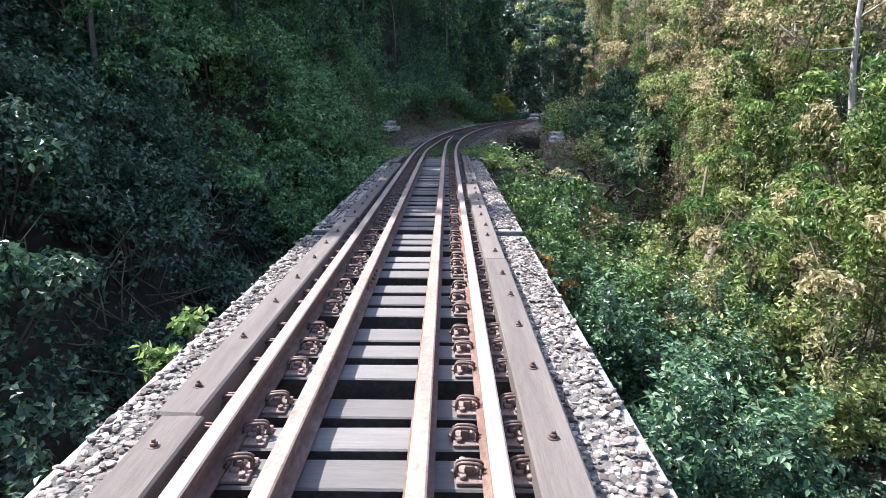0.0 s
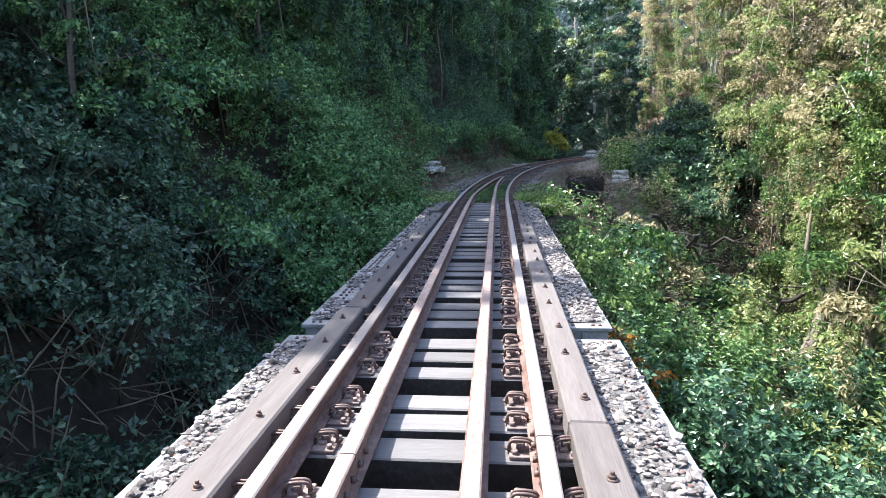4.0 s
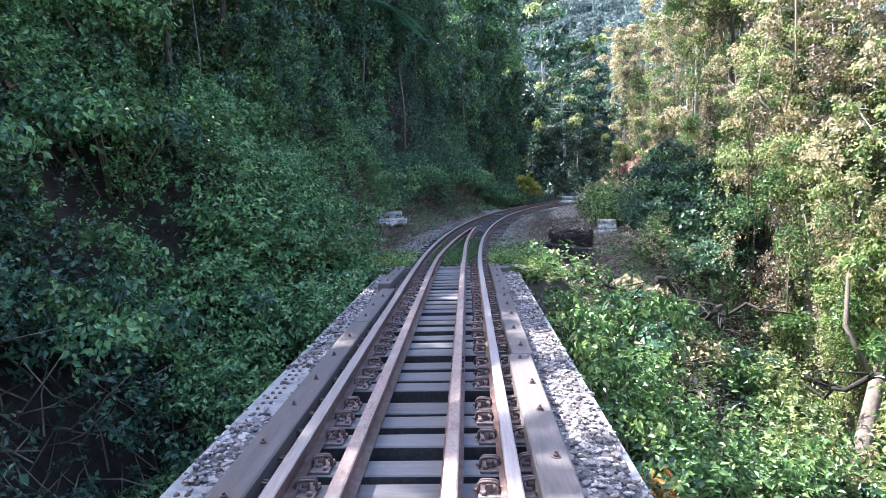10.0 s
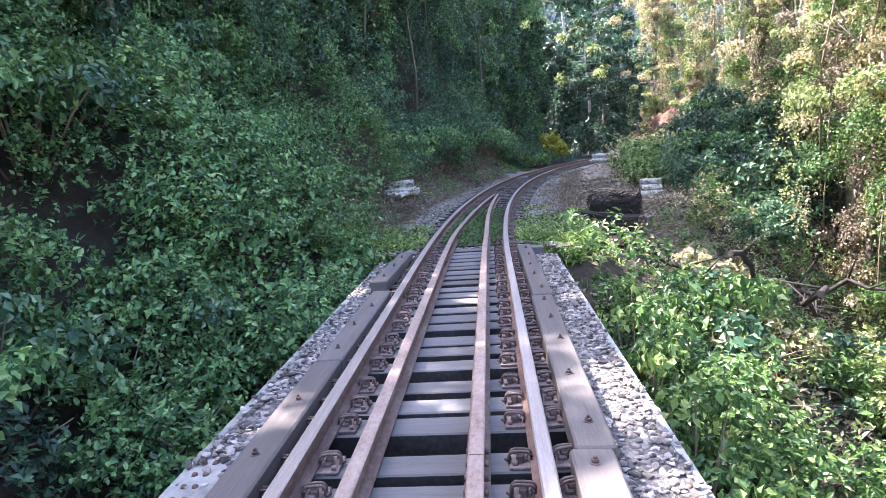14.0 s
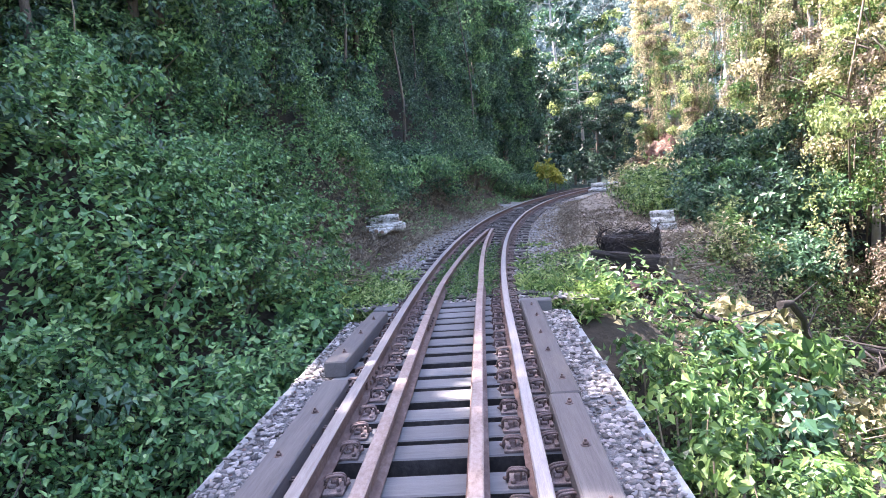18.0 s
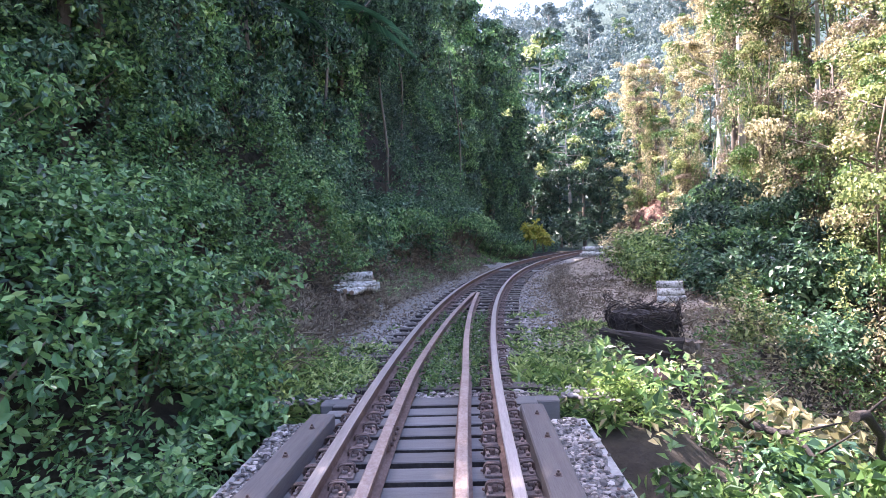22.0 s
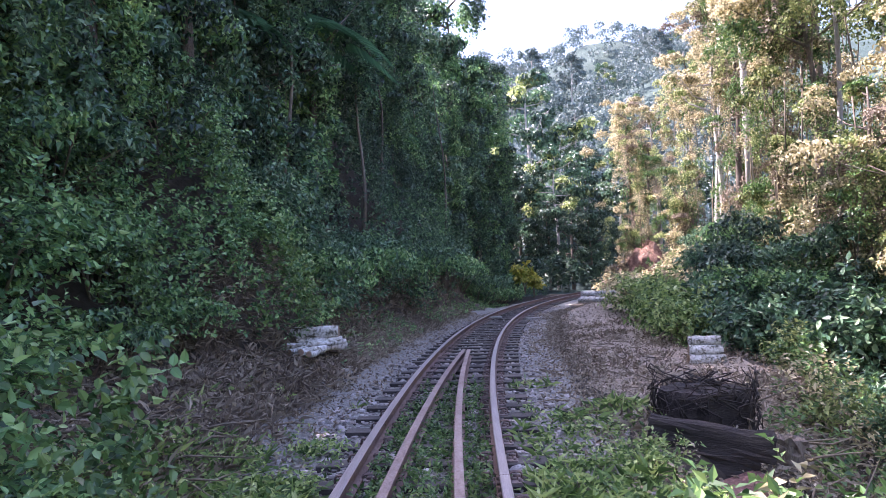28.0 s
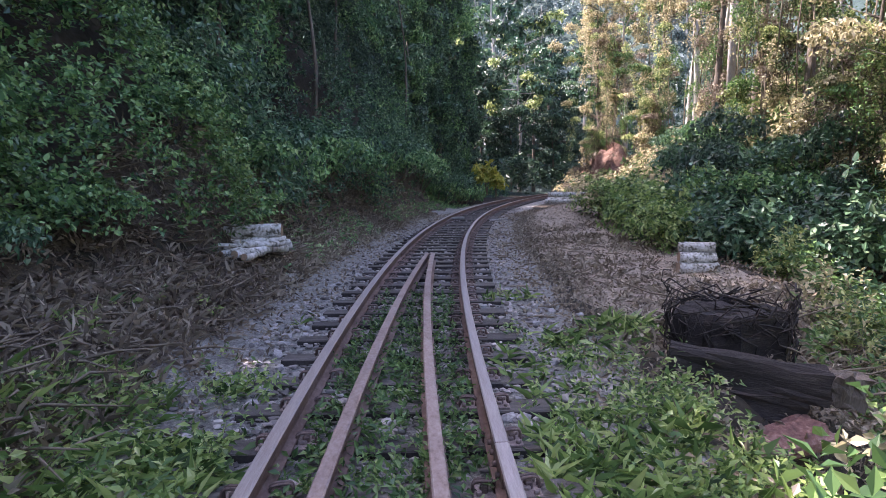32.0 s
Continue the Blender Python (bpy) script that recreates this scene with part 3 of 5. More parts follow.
def sleeper(seed, length, width, deep, label, clips=True):
    """A sleeper lying across at the origin, its top at -0.15."""
    rng = np.random.default_rng(seed)
    top = new("bridge_sleeper" if clips else "sleeper")
    tagged(top, label, "sleeper", "bridge sleepers" if clips else "track sleepers")
    bm = bmesh.new()
    box(bm, (-length / 2, -width / 2, -0.15 - deep), (length / 2, width / 2, -0.15), 0.008, 0.006, rng)
    # Upward faces take the sleeper tone, all others a near-black one.
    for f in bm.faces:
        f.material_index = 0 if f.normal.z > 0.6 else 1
    part("block", bm, [M_sleeper if clips else M_buried, M_darkside], top)
    for s in (-1, 1):
        pl = piece("base_plate", ME_plate, top, "rusty cast base plate", Matrix.Translation((0.535 * s, 0, -0.148)))
        for q in (-1, 1):
            piece("clip", ME_clip, pl, "bent rusty spring clip", Matrix.Translation((q * 0.098, -0.012, 0.022)) @ pose(0, 0, 0, 0, 0, (90 - 90 * q) + q * 9))
    return top


rng = np.random.default_rng(5)
first = [sleeper(k, 1.74, 0.188, 0.18, "weathered grey timber bridge sleeper carrying the rails") for k in range(3)]
for j, y in enumerate(TRIOS):
    for k in range(3):
        m = pose(rng.uniform(-0.01, 0.01), y + 0.095 + 0.265 * k + rng.uniform(-0.012, 0.012), rng.uniform(-0.004, 0.002), 0, 0, rng.uniform(-0.5, 0.5))
        if j == 0:
            first[k].matrix_basis = m
        else:
            copy_thing(first[(k + j) % 3], m)


def lengths(seed, cuts, side):
    """Timber guard beams end to end, with bolts."""
    rng = np.random.default_rng(seed)
    for a, b, dx, yaw in cuts:
        beam = new("guard_timber")
        beam.matrix_basis = pose(0.742 * side + dx, (a + b) / 2, -0.15, 0, 0, yaw)
        tagged(beam, "long weathered grey guard timber bolted over the sleeper ends", "guard timber", "guard timbers")
        h = (b - a) / 2 - 0.006
        bm = box(bmesh.new(), (-0.09, -h, 0), (0.09, h, 0.125), 0.01, 0.004, rng)
        part("beam", bm, M_timber, beam)
        y = -h + 0.25
        while y < h - 0.1:
            bm = bmesh.new()
            tube(bm, [(0, 0, 0.12), (0, 0, 0.129)], 0.024, 8)
            tube(bm, [(0, 0, 0.129), (0, 0, 0.143)], 0.015, 6)
            tube(bm, [(0, 0, 0.143), (0, 0, 0.156)], 0.008, 6)
            part("bolt", bm, M_iron, beam, "rusty bolt head").matrix_basis = Matrix.Translation((rng.uniform(-0.01, 0.02) , y, 0))
            y += rng.uniform(0.5, 0.66)


lengths(1, [(-3.4, 0.2, 0, 0), (0.2, 3.62, 0.012, 0.1), (3.62, 8.2, -0.02, 0), (8.2, 12.66, 0, 0.05), (12.66, 14.68, 0.01, -0.2), (15.12, 16.9, -0.075, -1.9)], -1)
lengths(2, [(-3.4, 1.4, 0, 0), (1.4, 6.3, 0.01, 0), (6.3, 11.38, 0, 0.05), (11.38, 14.2, 0.02, 0), (14.2, 17.05, 0.03, 0.2)], 1)
bm = box(bmesh.new(), (-1.0, 17.66, -0.34), (1.08, 17.84, -0.165), 0.012, 0.006, rng)
tagged(part("end_sill", bm, M_sleeper), "weathered cross timber closing the end of the bridge", "sill")


def girder(side, y0, y1):
    """A riveted plate girder with its top flange showing beside the timbers."""
    g = new("plate_girder")
    g.matrix_basis = Matrix.Translation((0, 0, 0))
    tagged(g, "grey riveted steel plate girder carrying the bridge deck", "girder", "girders")
    xo, xi = 1.215 * side, 0.80 * side
    lo, hi = min(xo, xi), max(xo, xi)
    part("top_flange", box(bmesh.new(), (lo, y0, -0.235), (hi, y1, -0.205), 0.004), M_steel, g, "grey riveted flange plate")
    part("web", box(bmesh.new(), (1.0 * side - 0.012, y0, -1.3), (1.0 * side + 0.012, y1, -0.236)), M_steel, g)
    part("bottom_flange", box(bmesh.new(), (lo, y0, -1.335), (hi, y1, -1.301), 0.004), M_steel, g)
    y = y0 + 0.02
    while y < y1 + 0.01:
        part("stiffener", box(bmesh.new(), (lo + 0.03, min(y, y1 - 0.02), -1.3), (hi - 0.03, min(y, y1 - 0.02) + 0.018, -0.237)), M_steel, g)
        y += 1.1
    bm = bmesh.new()
    y = y0 + 0.06
    while y < y1:
        for x in (0.87, 0.925, 1.075, 1.13):
            tube(bm, [(x * side, y, -0.206), (x * side, y, -0.196), (x * side, y, -0.190)], [0.017, 0.014, 0.006], 6)
        y += 0.11
    tagged(part("rivets", bm, M_rust, g, "dark rusty rivet heads"), kind="stuff")
    return g


for s in (-1, 1):
    girder(s, -4.2, 8.04)
    girder(s, 8.32, 17.25)
    b = box(bmesh.new(), (0.535 * s - 0.09, -4.2, -0.62), (0.535 * s + 0.09, 17.45, -0.334), 0.01)
    tagged(part("stringer", b, M_steel), "steel stringer under the sleepers", "stringer")
bm = box(bmesh.new(), (-1.6, 7.6, -6.0), (1.6, 8.75, -1.336), 0.03)
tagged(part("pier", bm, M_concrete), "old concrete pier under the girder ends", "pier", kind="structure")
bm = box(bmesh.new(), (-1.25, 17.0, -4.5), (1.25, 18.2, -1.336), 0.03)
box(bm, (-1.15, 17.5, -1.4), (1.15, 18.2, -0.36), 0.02)
tagged(part("abutment", bm, M_concrete), "old concrete abutment at the bridge end", "abutment", kind="structure")


def stones(name, label, seed, pts, lo, hi, parent=None):
    rng = np.random.default_rng(seed)
    n = len(pts)
    bm = bmesh.new()
    bmesh.ops.create_icosphere(bm, subdivisions=1, radius=1)
    ball = np.array([tuple(v.co) for v in bm.verts])
    bm.verts.index_update()
    tri = np.array([[v.index for v in f.verts] for f in bm.faces])
    bm.free()
    v = ball[None] * rng.uniform(0.72, 1.1, (n, len(ball), 1)) + rng.normal(0, 0.1, (n, len(ball), 3))
    v *= (rng.uniform(lo, hi, (n, 1, 1)) * rng.uniform(0.65, 1.2, (n, 1, 3)) * np.array([1.3, 1.05, 0.6]))
    a, b = rng.uniform(0, 6.28, n), rng.normal(0, 0.3, n)
    ca, sa, cb, sb = np.cos(a), np.sin(a), np.cos(b), np.sin(b)
    x = v[..., 0] * ca[:, None] - v[..., 1] * sa[:, None]
    y = v[..., 0] * sa[:, None] + v[..., 1] * ca[:, None]
    z = v[..., 2]
    y, z = y * cb[:, None] - z * sb[:, None], y * sb[:, None] + z * cb[:, None]
    w = np.stack([x, y, z], -1) + pts[:, None]
    f = (tri[None] + np.arange(n)[:, None, None] * len(ball)).reshape(-1, 3)
    return tagged(piece(name, mesh_from(name, w.reshape(-1, 3), f, [M_pebble]), parent), label, "ballast", kind="stuff")


def pebble():
    m, n, l, p = material("pebble")
    geo = n.new("ShaderNodeNewGeometry")
    r = ramp(n, [(0.0, (0.075, 0.066, 0.06)), (0.4, (0.26, 0.232, 0.212)), (0.8, (0.4, 0.355, 0.32)), (1.0, (0.56, 0.505, 0.46))])
    l.new(geo.outputs["Random Per Island"], r.inputs[0])
    no = n.new("ShaderNodeTexNoise")
    no.inputs["Scale"].default_value = 60
    bp = n.new("ShaderNodeBump")
    bp.inputs["Strength"].default_value, bp.inputs["Distance"].default_value = 0.5, 0.005
    l.new(no.outputs["Fac"], bp.inputs["Height"])
    l.new(bp.outputs[0], p.inputs["Normal"])
    l.new(r.outputs[0], p.inputs["Base Color"])
    p.inputs["Roughness"].default_value = 0.9
    return m


M_pebble = pebble()
M_grit = surface("grit", [(0.3, (0.06, 0.057, 0.054)), (0.5, (0.19, 0.18, 0.17)), (0.7, (0.4, 0.38, 0.36))], 28.0, 0.95, 0.0, 1.0, 3.0, per_object=0.05, depth=0.02)
rng = np.random.default_rng(11)
for s in (-1, 1):
    n = 7600
    x, y = rng.uniform(0.845, 1.2, n), rng.uniform(-3, 17.2, n)
    bare = (smooth(10.3, 10.6, y) - smooth(11.5, 11.9, y) + smooth(9.0, 9.15, y) - smooth(9.5, 9.7, y)) * smooth(0.9, 1.0, x + 0.06 * lump(y, x, 0, 0.2)) * 0.8
    ok = ((y < 7.9) | (y > 8.46)) & (rng.random(n) < np.clip(0.92 - 0.9 * smooth(0.25, 0.6, bare) * (s < 0), 0.06, 1)) & (rng.random(n) < 1.15 - 0.9 * smooth(1.06, 1.2, x))
    pts = np.stack([x * s, y, -0.196 + rng.uniform(0.002, 0.016, n)], 1)[ok]
    for y0, y1, x1 in ((-3, 7.94, 1.175), (8.44, 9.0, 1.17), (9.0, 9.6, 0.96 if s < 0 else 1.18), (9.6, 10.35, 1.17), (10.35, 11.8, 0.94 if s < 0 else 1.18), (11.8, 17.0, 1.17)):
        ys = np.arange(y0, y1 + 0.01, 0.05)
        inner = np.stack([np.full(len(ys), 0.835 * s), ys, np.full(len(ys), -0.192)], 1)
        mids = np.stack([np.full(len(ys), (0.835 + x1) / 2 * s), ys, -0.19 + 0.004 * rng.normal(size=len(ys))], 1)
        outer = np.stack([(x1 + 0.03 * lump(ys, s, 0, 0.12)) * s, ys, np.full(len(ys), -0.2035)], 1)
        v = np.stack([inner, mids, outer], 1).reshape(-1, 3)
        q = np.arange(len(ys) - 1)[:, None] * 3
        f = np.concatenate([q + [0, 3, 4, 1], q + [1, 4, 5, 2]], 0)
        tagged(new("gravel_bed", mesh_from("gravel_bed", v, f if s > 0 else f[:, ::-1], [M_grit])), "grey grit and small gravel lying on the girder flange", "ballast", kind="stuff")
    stones("ballast_stones", "loose grey ballast stones lying on the girder flange", 12 + s, pts, 0.011, 0.026)
n = 12500
y = 17.9 + 27 * rng.random(n) ** 1.5
d = rng.normal(0, 0.85, n)
d = np.where(np.abs(d) > 1.9, rng.uniform(-1.6, 1.6, n), d)
x = centre(y) + d
pts = np.stack([x, y, -0.215 + rng.uniform(0, 0.03, n) - 0.05 * smooth(1.0, 1.9, np.abs(d))], 1)
stones("track_ballast", "grey crushed stone ballast between and beside the sleepers", 17, pts, 0.014, 0.036)

top = tagged(new("trackside_stones"), "larger loose grey stones lying on the ballast", "ballast", kind="stuff")
forms = []
for k in range(12):
    bm = bmesh.new()
    bmesh.ops.create_icosphere(bm, subdivisions=1, radius=1)
    for v in bm.verts:
        v.co = Vector((v.co.x * 0.045, v.co.y * 0.034, v.co.z * 0.025)) * (1 + 0.45 * noise.noise(v.co * 1.3 + Vector((k * 3.1, 0, 0))))
    me = bpy.data.meshes.new("stone")
    bm.to_mesh(me)
    bm.free()
    me.materials.append(M_stone)
    forms.append(me)
for k in range(280):
    y = 18.3 + 9 * rng.random() ** 1.4
    d = float(rng.choice([-1, 1]) * rng.uniform(0.62, 1.75))
    s = 0.7 + 0.7 * rng.random()
    x = float(centre(np.array(y))) + d
    z = -0.2 - 0.05 * float(smooth(1.0, 1.9, np.array(abs(d))))
    piece("stone", forms[k % 12], top, "", pose(x, y, z, rng.uniform(-20, 20), rng.uniform(-20, 20), rng.uniform(0, 360)) @ Matrix.Scale(s, 4))

old = sleeper(9, 1.9, 0.2, 0.16, "old grey sleeper half buried in the ballast", False)
y, done = 18.25, False
rng = np.random.default_rng(8)
while y < 60:
    c, a = line(0, y, y, 1)
    m = pose(c[0][0], c[0][1], -0.012 + rng.uniform(-0.012, 0.004), 0, 0, math.degrees(math.atan2(a[0][1], a[0][0])) + rng.uniform(-1, 1))
    if done:
        copy_thing(old, m)
    else:
        old.matrix_basis, done = m, True
    y += 0.55 + rng.uniform(-0.03, 0.03)


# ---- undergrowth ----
# Lighter leaf tones from y 13.6 on stand for open skylight on the slope.
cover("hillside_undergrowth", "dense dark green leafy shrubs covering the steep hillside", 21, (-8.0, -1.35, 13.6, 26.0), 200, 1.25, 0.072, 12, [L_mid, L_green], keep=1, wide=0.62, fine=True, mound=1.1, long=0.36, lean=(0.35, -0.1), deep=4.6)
# Darker tones here stand for canopy shade over the same kinds of shrub.
cover("gully_undergrowth", "shrubs covering the side of the gully, shade coloured into their leaves", 20, (-9.0, -1.35, 0.0, 14.0), 150, 1.5, 0.085, 11, [L_darkened, L_shade], keep=1, wide=0.68, mound=1.35, lean=(0.35, -0.1))
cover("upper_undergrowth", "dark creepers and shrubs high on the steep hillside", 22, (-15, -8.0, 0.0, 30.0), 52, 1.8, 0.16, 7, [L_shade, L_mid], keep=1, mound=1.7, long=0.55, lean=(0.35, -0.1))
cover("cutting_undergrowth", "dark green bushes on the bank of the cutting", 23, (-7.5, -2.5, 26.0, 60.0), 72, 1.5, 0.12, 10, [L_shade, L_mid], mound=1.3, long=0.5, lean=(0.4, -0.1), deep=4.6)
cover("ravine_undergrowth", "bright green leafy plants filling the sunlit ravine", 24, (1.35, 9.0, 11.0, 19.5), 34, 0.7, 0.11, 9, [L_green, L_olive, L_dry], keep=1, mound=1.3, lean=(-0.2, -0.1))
# Before y 11 the ravine's shade is put into darker leaf tones.
cover("ravine_undergrowth", "dark green leafy plants deep in the ravine", 20, (1.35, 9.0, 0.0, 11.0), 34, 0.7, 0.11, 9, [L_darkened, L_shade], keep=1, mound=1.3, lean=(-0.2, -0.1))
cover("slope_undergrowth", "green weeds and low shrubs on the sunlit slope", 25, (3.5, 11.0, 19.5, 32.0), 40, 0.4, 0.09, 9, [L_green, L_olive, L_dry], keep=1, mound=1.2, lean=(-0.2, -0.1))
cover("far_bank_undergrowth", "sunlit olive green scrub on the bank of the cutting", 26, (3.6, 16.0, 31.0, 62.0), 18, 1.2, 0.18, 8, [L_olive, L_green, L_dry], mound=1.8, long=0.6, lean=(-0.3, -0.1))
cover("right_hill_undergrowth", "sunlit scrub on the hillside behind the trees", 27, (9.5, 26.0, 2.0, 36.0), 10, 1.6, 0.2, 8, [L_green, L_olive, L_shade], keep=1, mound=1.6, long=0.7, lean=(-0.3, -0.1))


# ---- trees ----
def drape_mesh(rng, cs, strands, tall, size, mats, odds, wide):
    """Strands of leafy creeper that hang straight down from the ends of limbs, in bunches, fuller at the top."""
    cs = np.asarray(cs)
    lots = [[] for _ in mats]
    for _ in range(strands):
        top = cs[rng.integers(len(cs))] + rng.normal(0, 0.18, 3)
        drop = min(rng.uniform(0.06, 0.3) * tall, max(top[2] - 0.2, 0.5))
        n = int(drop * 34)
        f = rng.random(n) ** 1.2
        out = rng.normal(0, 1, (n, 3)) * np.array([1, 1, 0.25])
        swing = rng.normal(0, 0.12, 2)
        p = top + out * (0.05 + 0.13 * (1 - f) * rng.random())[:, None]
        p[:, 0] += swing[0] * f
        p[:, 1] += swing[1] * f
        p[:, 2] -= f * drop
        lots[rng.choice(len(mats), p=np.array(odds) / sum(odds))].append((p, out * 0.5 + np.array([0, 0, -0.8])))
    ready = []
    for i, rows in enumerate(lots):
        if rows:
            v, f = sprays(rng, np.concatenate([r[0] for r in rows]), np.concatenate([r[1] for r in rows]), 0.22, 5, size, wide)
            ready.append((v, f, i))
    v, f, ix = joined(ready)
    return mesh_from("hanging_creeper", v, f, mats, ix)


def tree_parts(seed, tall, stout, crown_from, spread, mats, odds, bark, size=0.17, per=95, limbs=11, clump=0.5, creeper=0, wide_creeper=0.8, lean=0.0, flat=0.5, vines=0, tail=0.02, wide=0.62, drapes=0):
    """A tree at the origin: trunk, limbs that end in leafy clumps, and creepers hung in clumps down the trunk where they are given."""
    rng = np.random.default_rng(seed)
    root = new("tree")
    w = rng.uniform(0, 6, 2)
    trunk = [Vector((lean * tall * (k / 9) ** 1.4 + 0.02 * tall * math.sin(k * 0.8 + w[0]) * k / 9, 0.02 * tall * math.sin(k * 0.6 + w[1]) * k / 9, tall * k / 9)) for k in range(10)]
    part("trunk", tube(bmesh.new(), [trunk[0] - Vector((0, 0, 0.8))] + trunk, [stout * 1.35] + [stout * (1.15 - 0.95 * k / 9) for k in range(10)], 9), bark, root)
    cs, rs = [], []
    for k in range(limbs):
        f = crown_from + (1 - crown_from) * (k + rng.random()) / limbs
        i = min(int(f * 9), 8)
        p = trunk[i].lerp(trunk[i + 1], f * 9 - i)
        a = k * 2.4 + rng.normal(0, 0.4)
        r = spread * rng.uniform(0.45, 1.1) * (1.1 - 0.55 * (f - crown_from) / (1 - crown_from))
        q = p + Vector((math.cos(a) * r, math.sin(a) * r, r * rng.uniform(0.1, 2 * flat)))
        mid = p.lerp(q, 0.5) + Vector((0, 0, -0.1 * r)) + Vector(rng.normal(0, 0.07 * r, 3))
        bm = tube(bmesh.new(), [p, mid, q], [stout * 0.34, stout * 0.2, stout * 0.07], 5)
        for m in range(4):
            e = mid.lerp(q, rng.uniform(0.1, 1.1)) + Vector(rng.normal(0, 1, 3)) * Vector((0.3, 0.3, 0.2)).length * 0.42 * r
            tube(bm, [mid.lerp(q, rng.uniform(0.2, 0.9)), e], [stout * 0.1, stout * 0.03], 4)
            cs.append(tuple(e))
            rs.append(clump * rng.uniform(0.55, 1.3) * (spread / 2.6))
        part("limb", bm, bark, root)
    piece("crown", clump_mesh(rng, "crown", cs, rs, per, size, mats, odds, 0.7, wide), root)
    if creeper:
        h = np.sort(rng.uniform(0.0, 0.95, creeper))
        a = np.cumsum(rng.normal(0.9, 0.7, creeper))
        r = rng.uniform(0.1, 1.0, creeper) * wide_creeper
        tp = np.array([tuple(t) for t in trunk])
        c = np.stack([np.interp(h * 9, np.arange(10), tp[:, i]) for i in range(3)], 1) + np.stack([np.cos(a) * r, np.sin(a) * r, np.zeros(creeper)], 1)
        piece("creeper", clump_mesh(rng, "creeper", c, rng.uniform(0.28, 0.62, creeper), per * 1.1, size * 0.9, mats, odds[::-1], 1.7, wide), root, "leafy creeper hanging round the trunk")
    if drapes:
        piece("hanging_creeper", drape_mesh(rng, cs, drapes, tall, min(size * 0.85, 0.12), mats, odds, wide), root, "leafy creeper strands hanging from the limbs")
    for _ in range(vines):
        k = int(rng.integers(4, 9))
        s = trunk[k] + Vector(rng.normal(0, 0.3 * spread, 3)) * 0.7
        e = Vector((s.x + rng.normal(0, 0.4), s.y + rng.normal(0, 0.4), max(s.z - rng.uniform(2, 7), 0)))
        part("vine", tube(bmesh.new(), [s, s.lerp(e, 0.5) + Vector(rng.normal(0, 0.15, 3)), e], tail, 4), M_stem, root, "thin bare hanging vine")
    return root


def plant(kinds, label, group, spots):
    used = set()
    for i, (k, x, y, s, r) in enumerate(spots):
        m = Matrix.Translation((x, y, float(height(np.array(x), np.array(y))) - 0.1)) @ pose(0, 0, 0, 0, 0, r)
        if k in used:
            ob = copy_thing(kinds[k], m)
        else:
            ob, kinds[k].matrix_basis = kinds[k], m
            used.add(k)
        ob.scale = (s, s, s)
        tagged(ob, label, "tree", group)


# Shade of the hillside is put into these trees' darker leaf tones.
DARK = [L_shade, L_darkened, L_mid]
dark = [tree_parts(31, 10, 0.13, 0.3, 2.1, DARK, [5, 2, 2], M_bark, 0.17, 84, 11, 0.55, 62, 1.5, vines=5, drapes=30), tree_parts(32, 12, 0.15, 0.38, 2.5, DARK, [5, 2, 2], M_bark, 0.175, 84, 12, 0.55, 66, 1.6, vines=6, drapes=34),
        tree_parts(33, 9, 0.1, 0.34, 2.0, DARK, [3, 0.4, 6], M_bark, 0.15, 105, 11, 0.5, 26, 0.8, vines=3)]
rng = np.random.default_rng(40)
first_row = [(0, -5.0, 20.5, 0.72, 20), (0, -5.5, 27.3, 1.0, 80), (1, -5.6, 30.0, 0.95, 10), (0, -4.8, 32.5, 1.15, 200), (1, -4.4, 36.0, 1.2, 140), (0, -3.9, 40.0, 1.2, 40), (1, -2.9, 43.5, 1.1, 300), (0, -2.2, 46.5, 1.1, 250), (1, -6.6, 33.5, 1.1, 70), (0, -6.2, 40.0, 1.1, 33), (0, -7.2, 26.5, 0.63, 120), (0, -8.4, 20.5, 0.6, 222), (0, -6.5, 45.0, 1.0, 31), (0, -1.6, 49.5, 1.3, 15), (1, -0.9, 54.0, 1.25, 111), (0, -0.8, 59.0, 1.35, 200), (1, -1.8, 67.0, 1.1, 290), (0, -4.5, 56.0, 1.2, 77)]
second_row = [(1, -4.0, 72.0, 1.2, 8), (0, 1.2, 55.5, 1.15, 20), (1, 2.4, 60.5, 1.5, 95), (0, 3.4, 64.5, 1.2, 170), (1, 0.6, 62.5, 1.9, 250), (0, 4.2, 69.0, 1.1, 310), (1, -1.5, 58.0, 1.75, 48), (0, 0.2, 51.0, 0.9, 130), (1, -9.5, 12.8, 0.65, 60), (2, -5.6, 12.2, 0.5, 40), (2, -6.4, 13.2, 0.88, 200), (2, -6.6, 15.2, 0.9, 75), (2, -5.2, 18.4, 0.66, 300), (2, -6.4, 17.2, 0.9, 10), (2, -6.7, 19.8, 0.9, 140), (1, -5.7, 22.4, 0.55, 15), (0, -5.4, 24.8, 1.0, 130), (0, -4.7, 23.4, 0.8, 170), (1, -4.4, 25.8, 0.72, 20)]
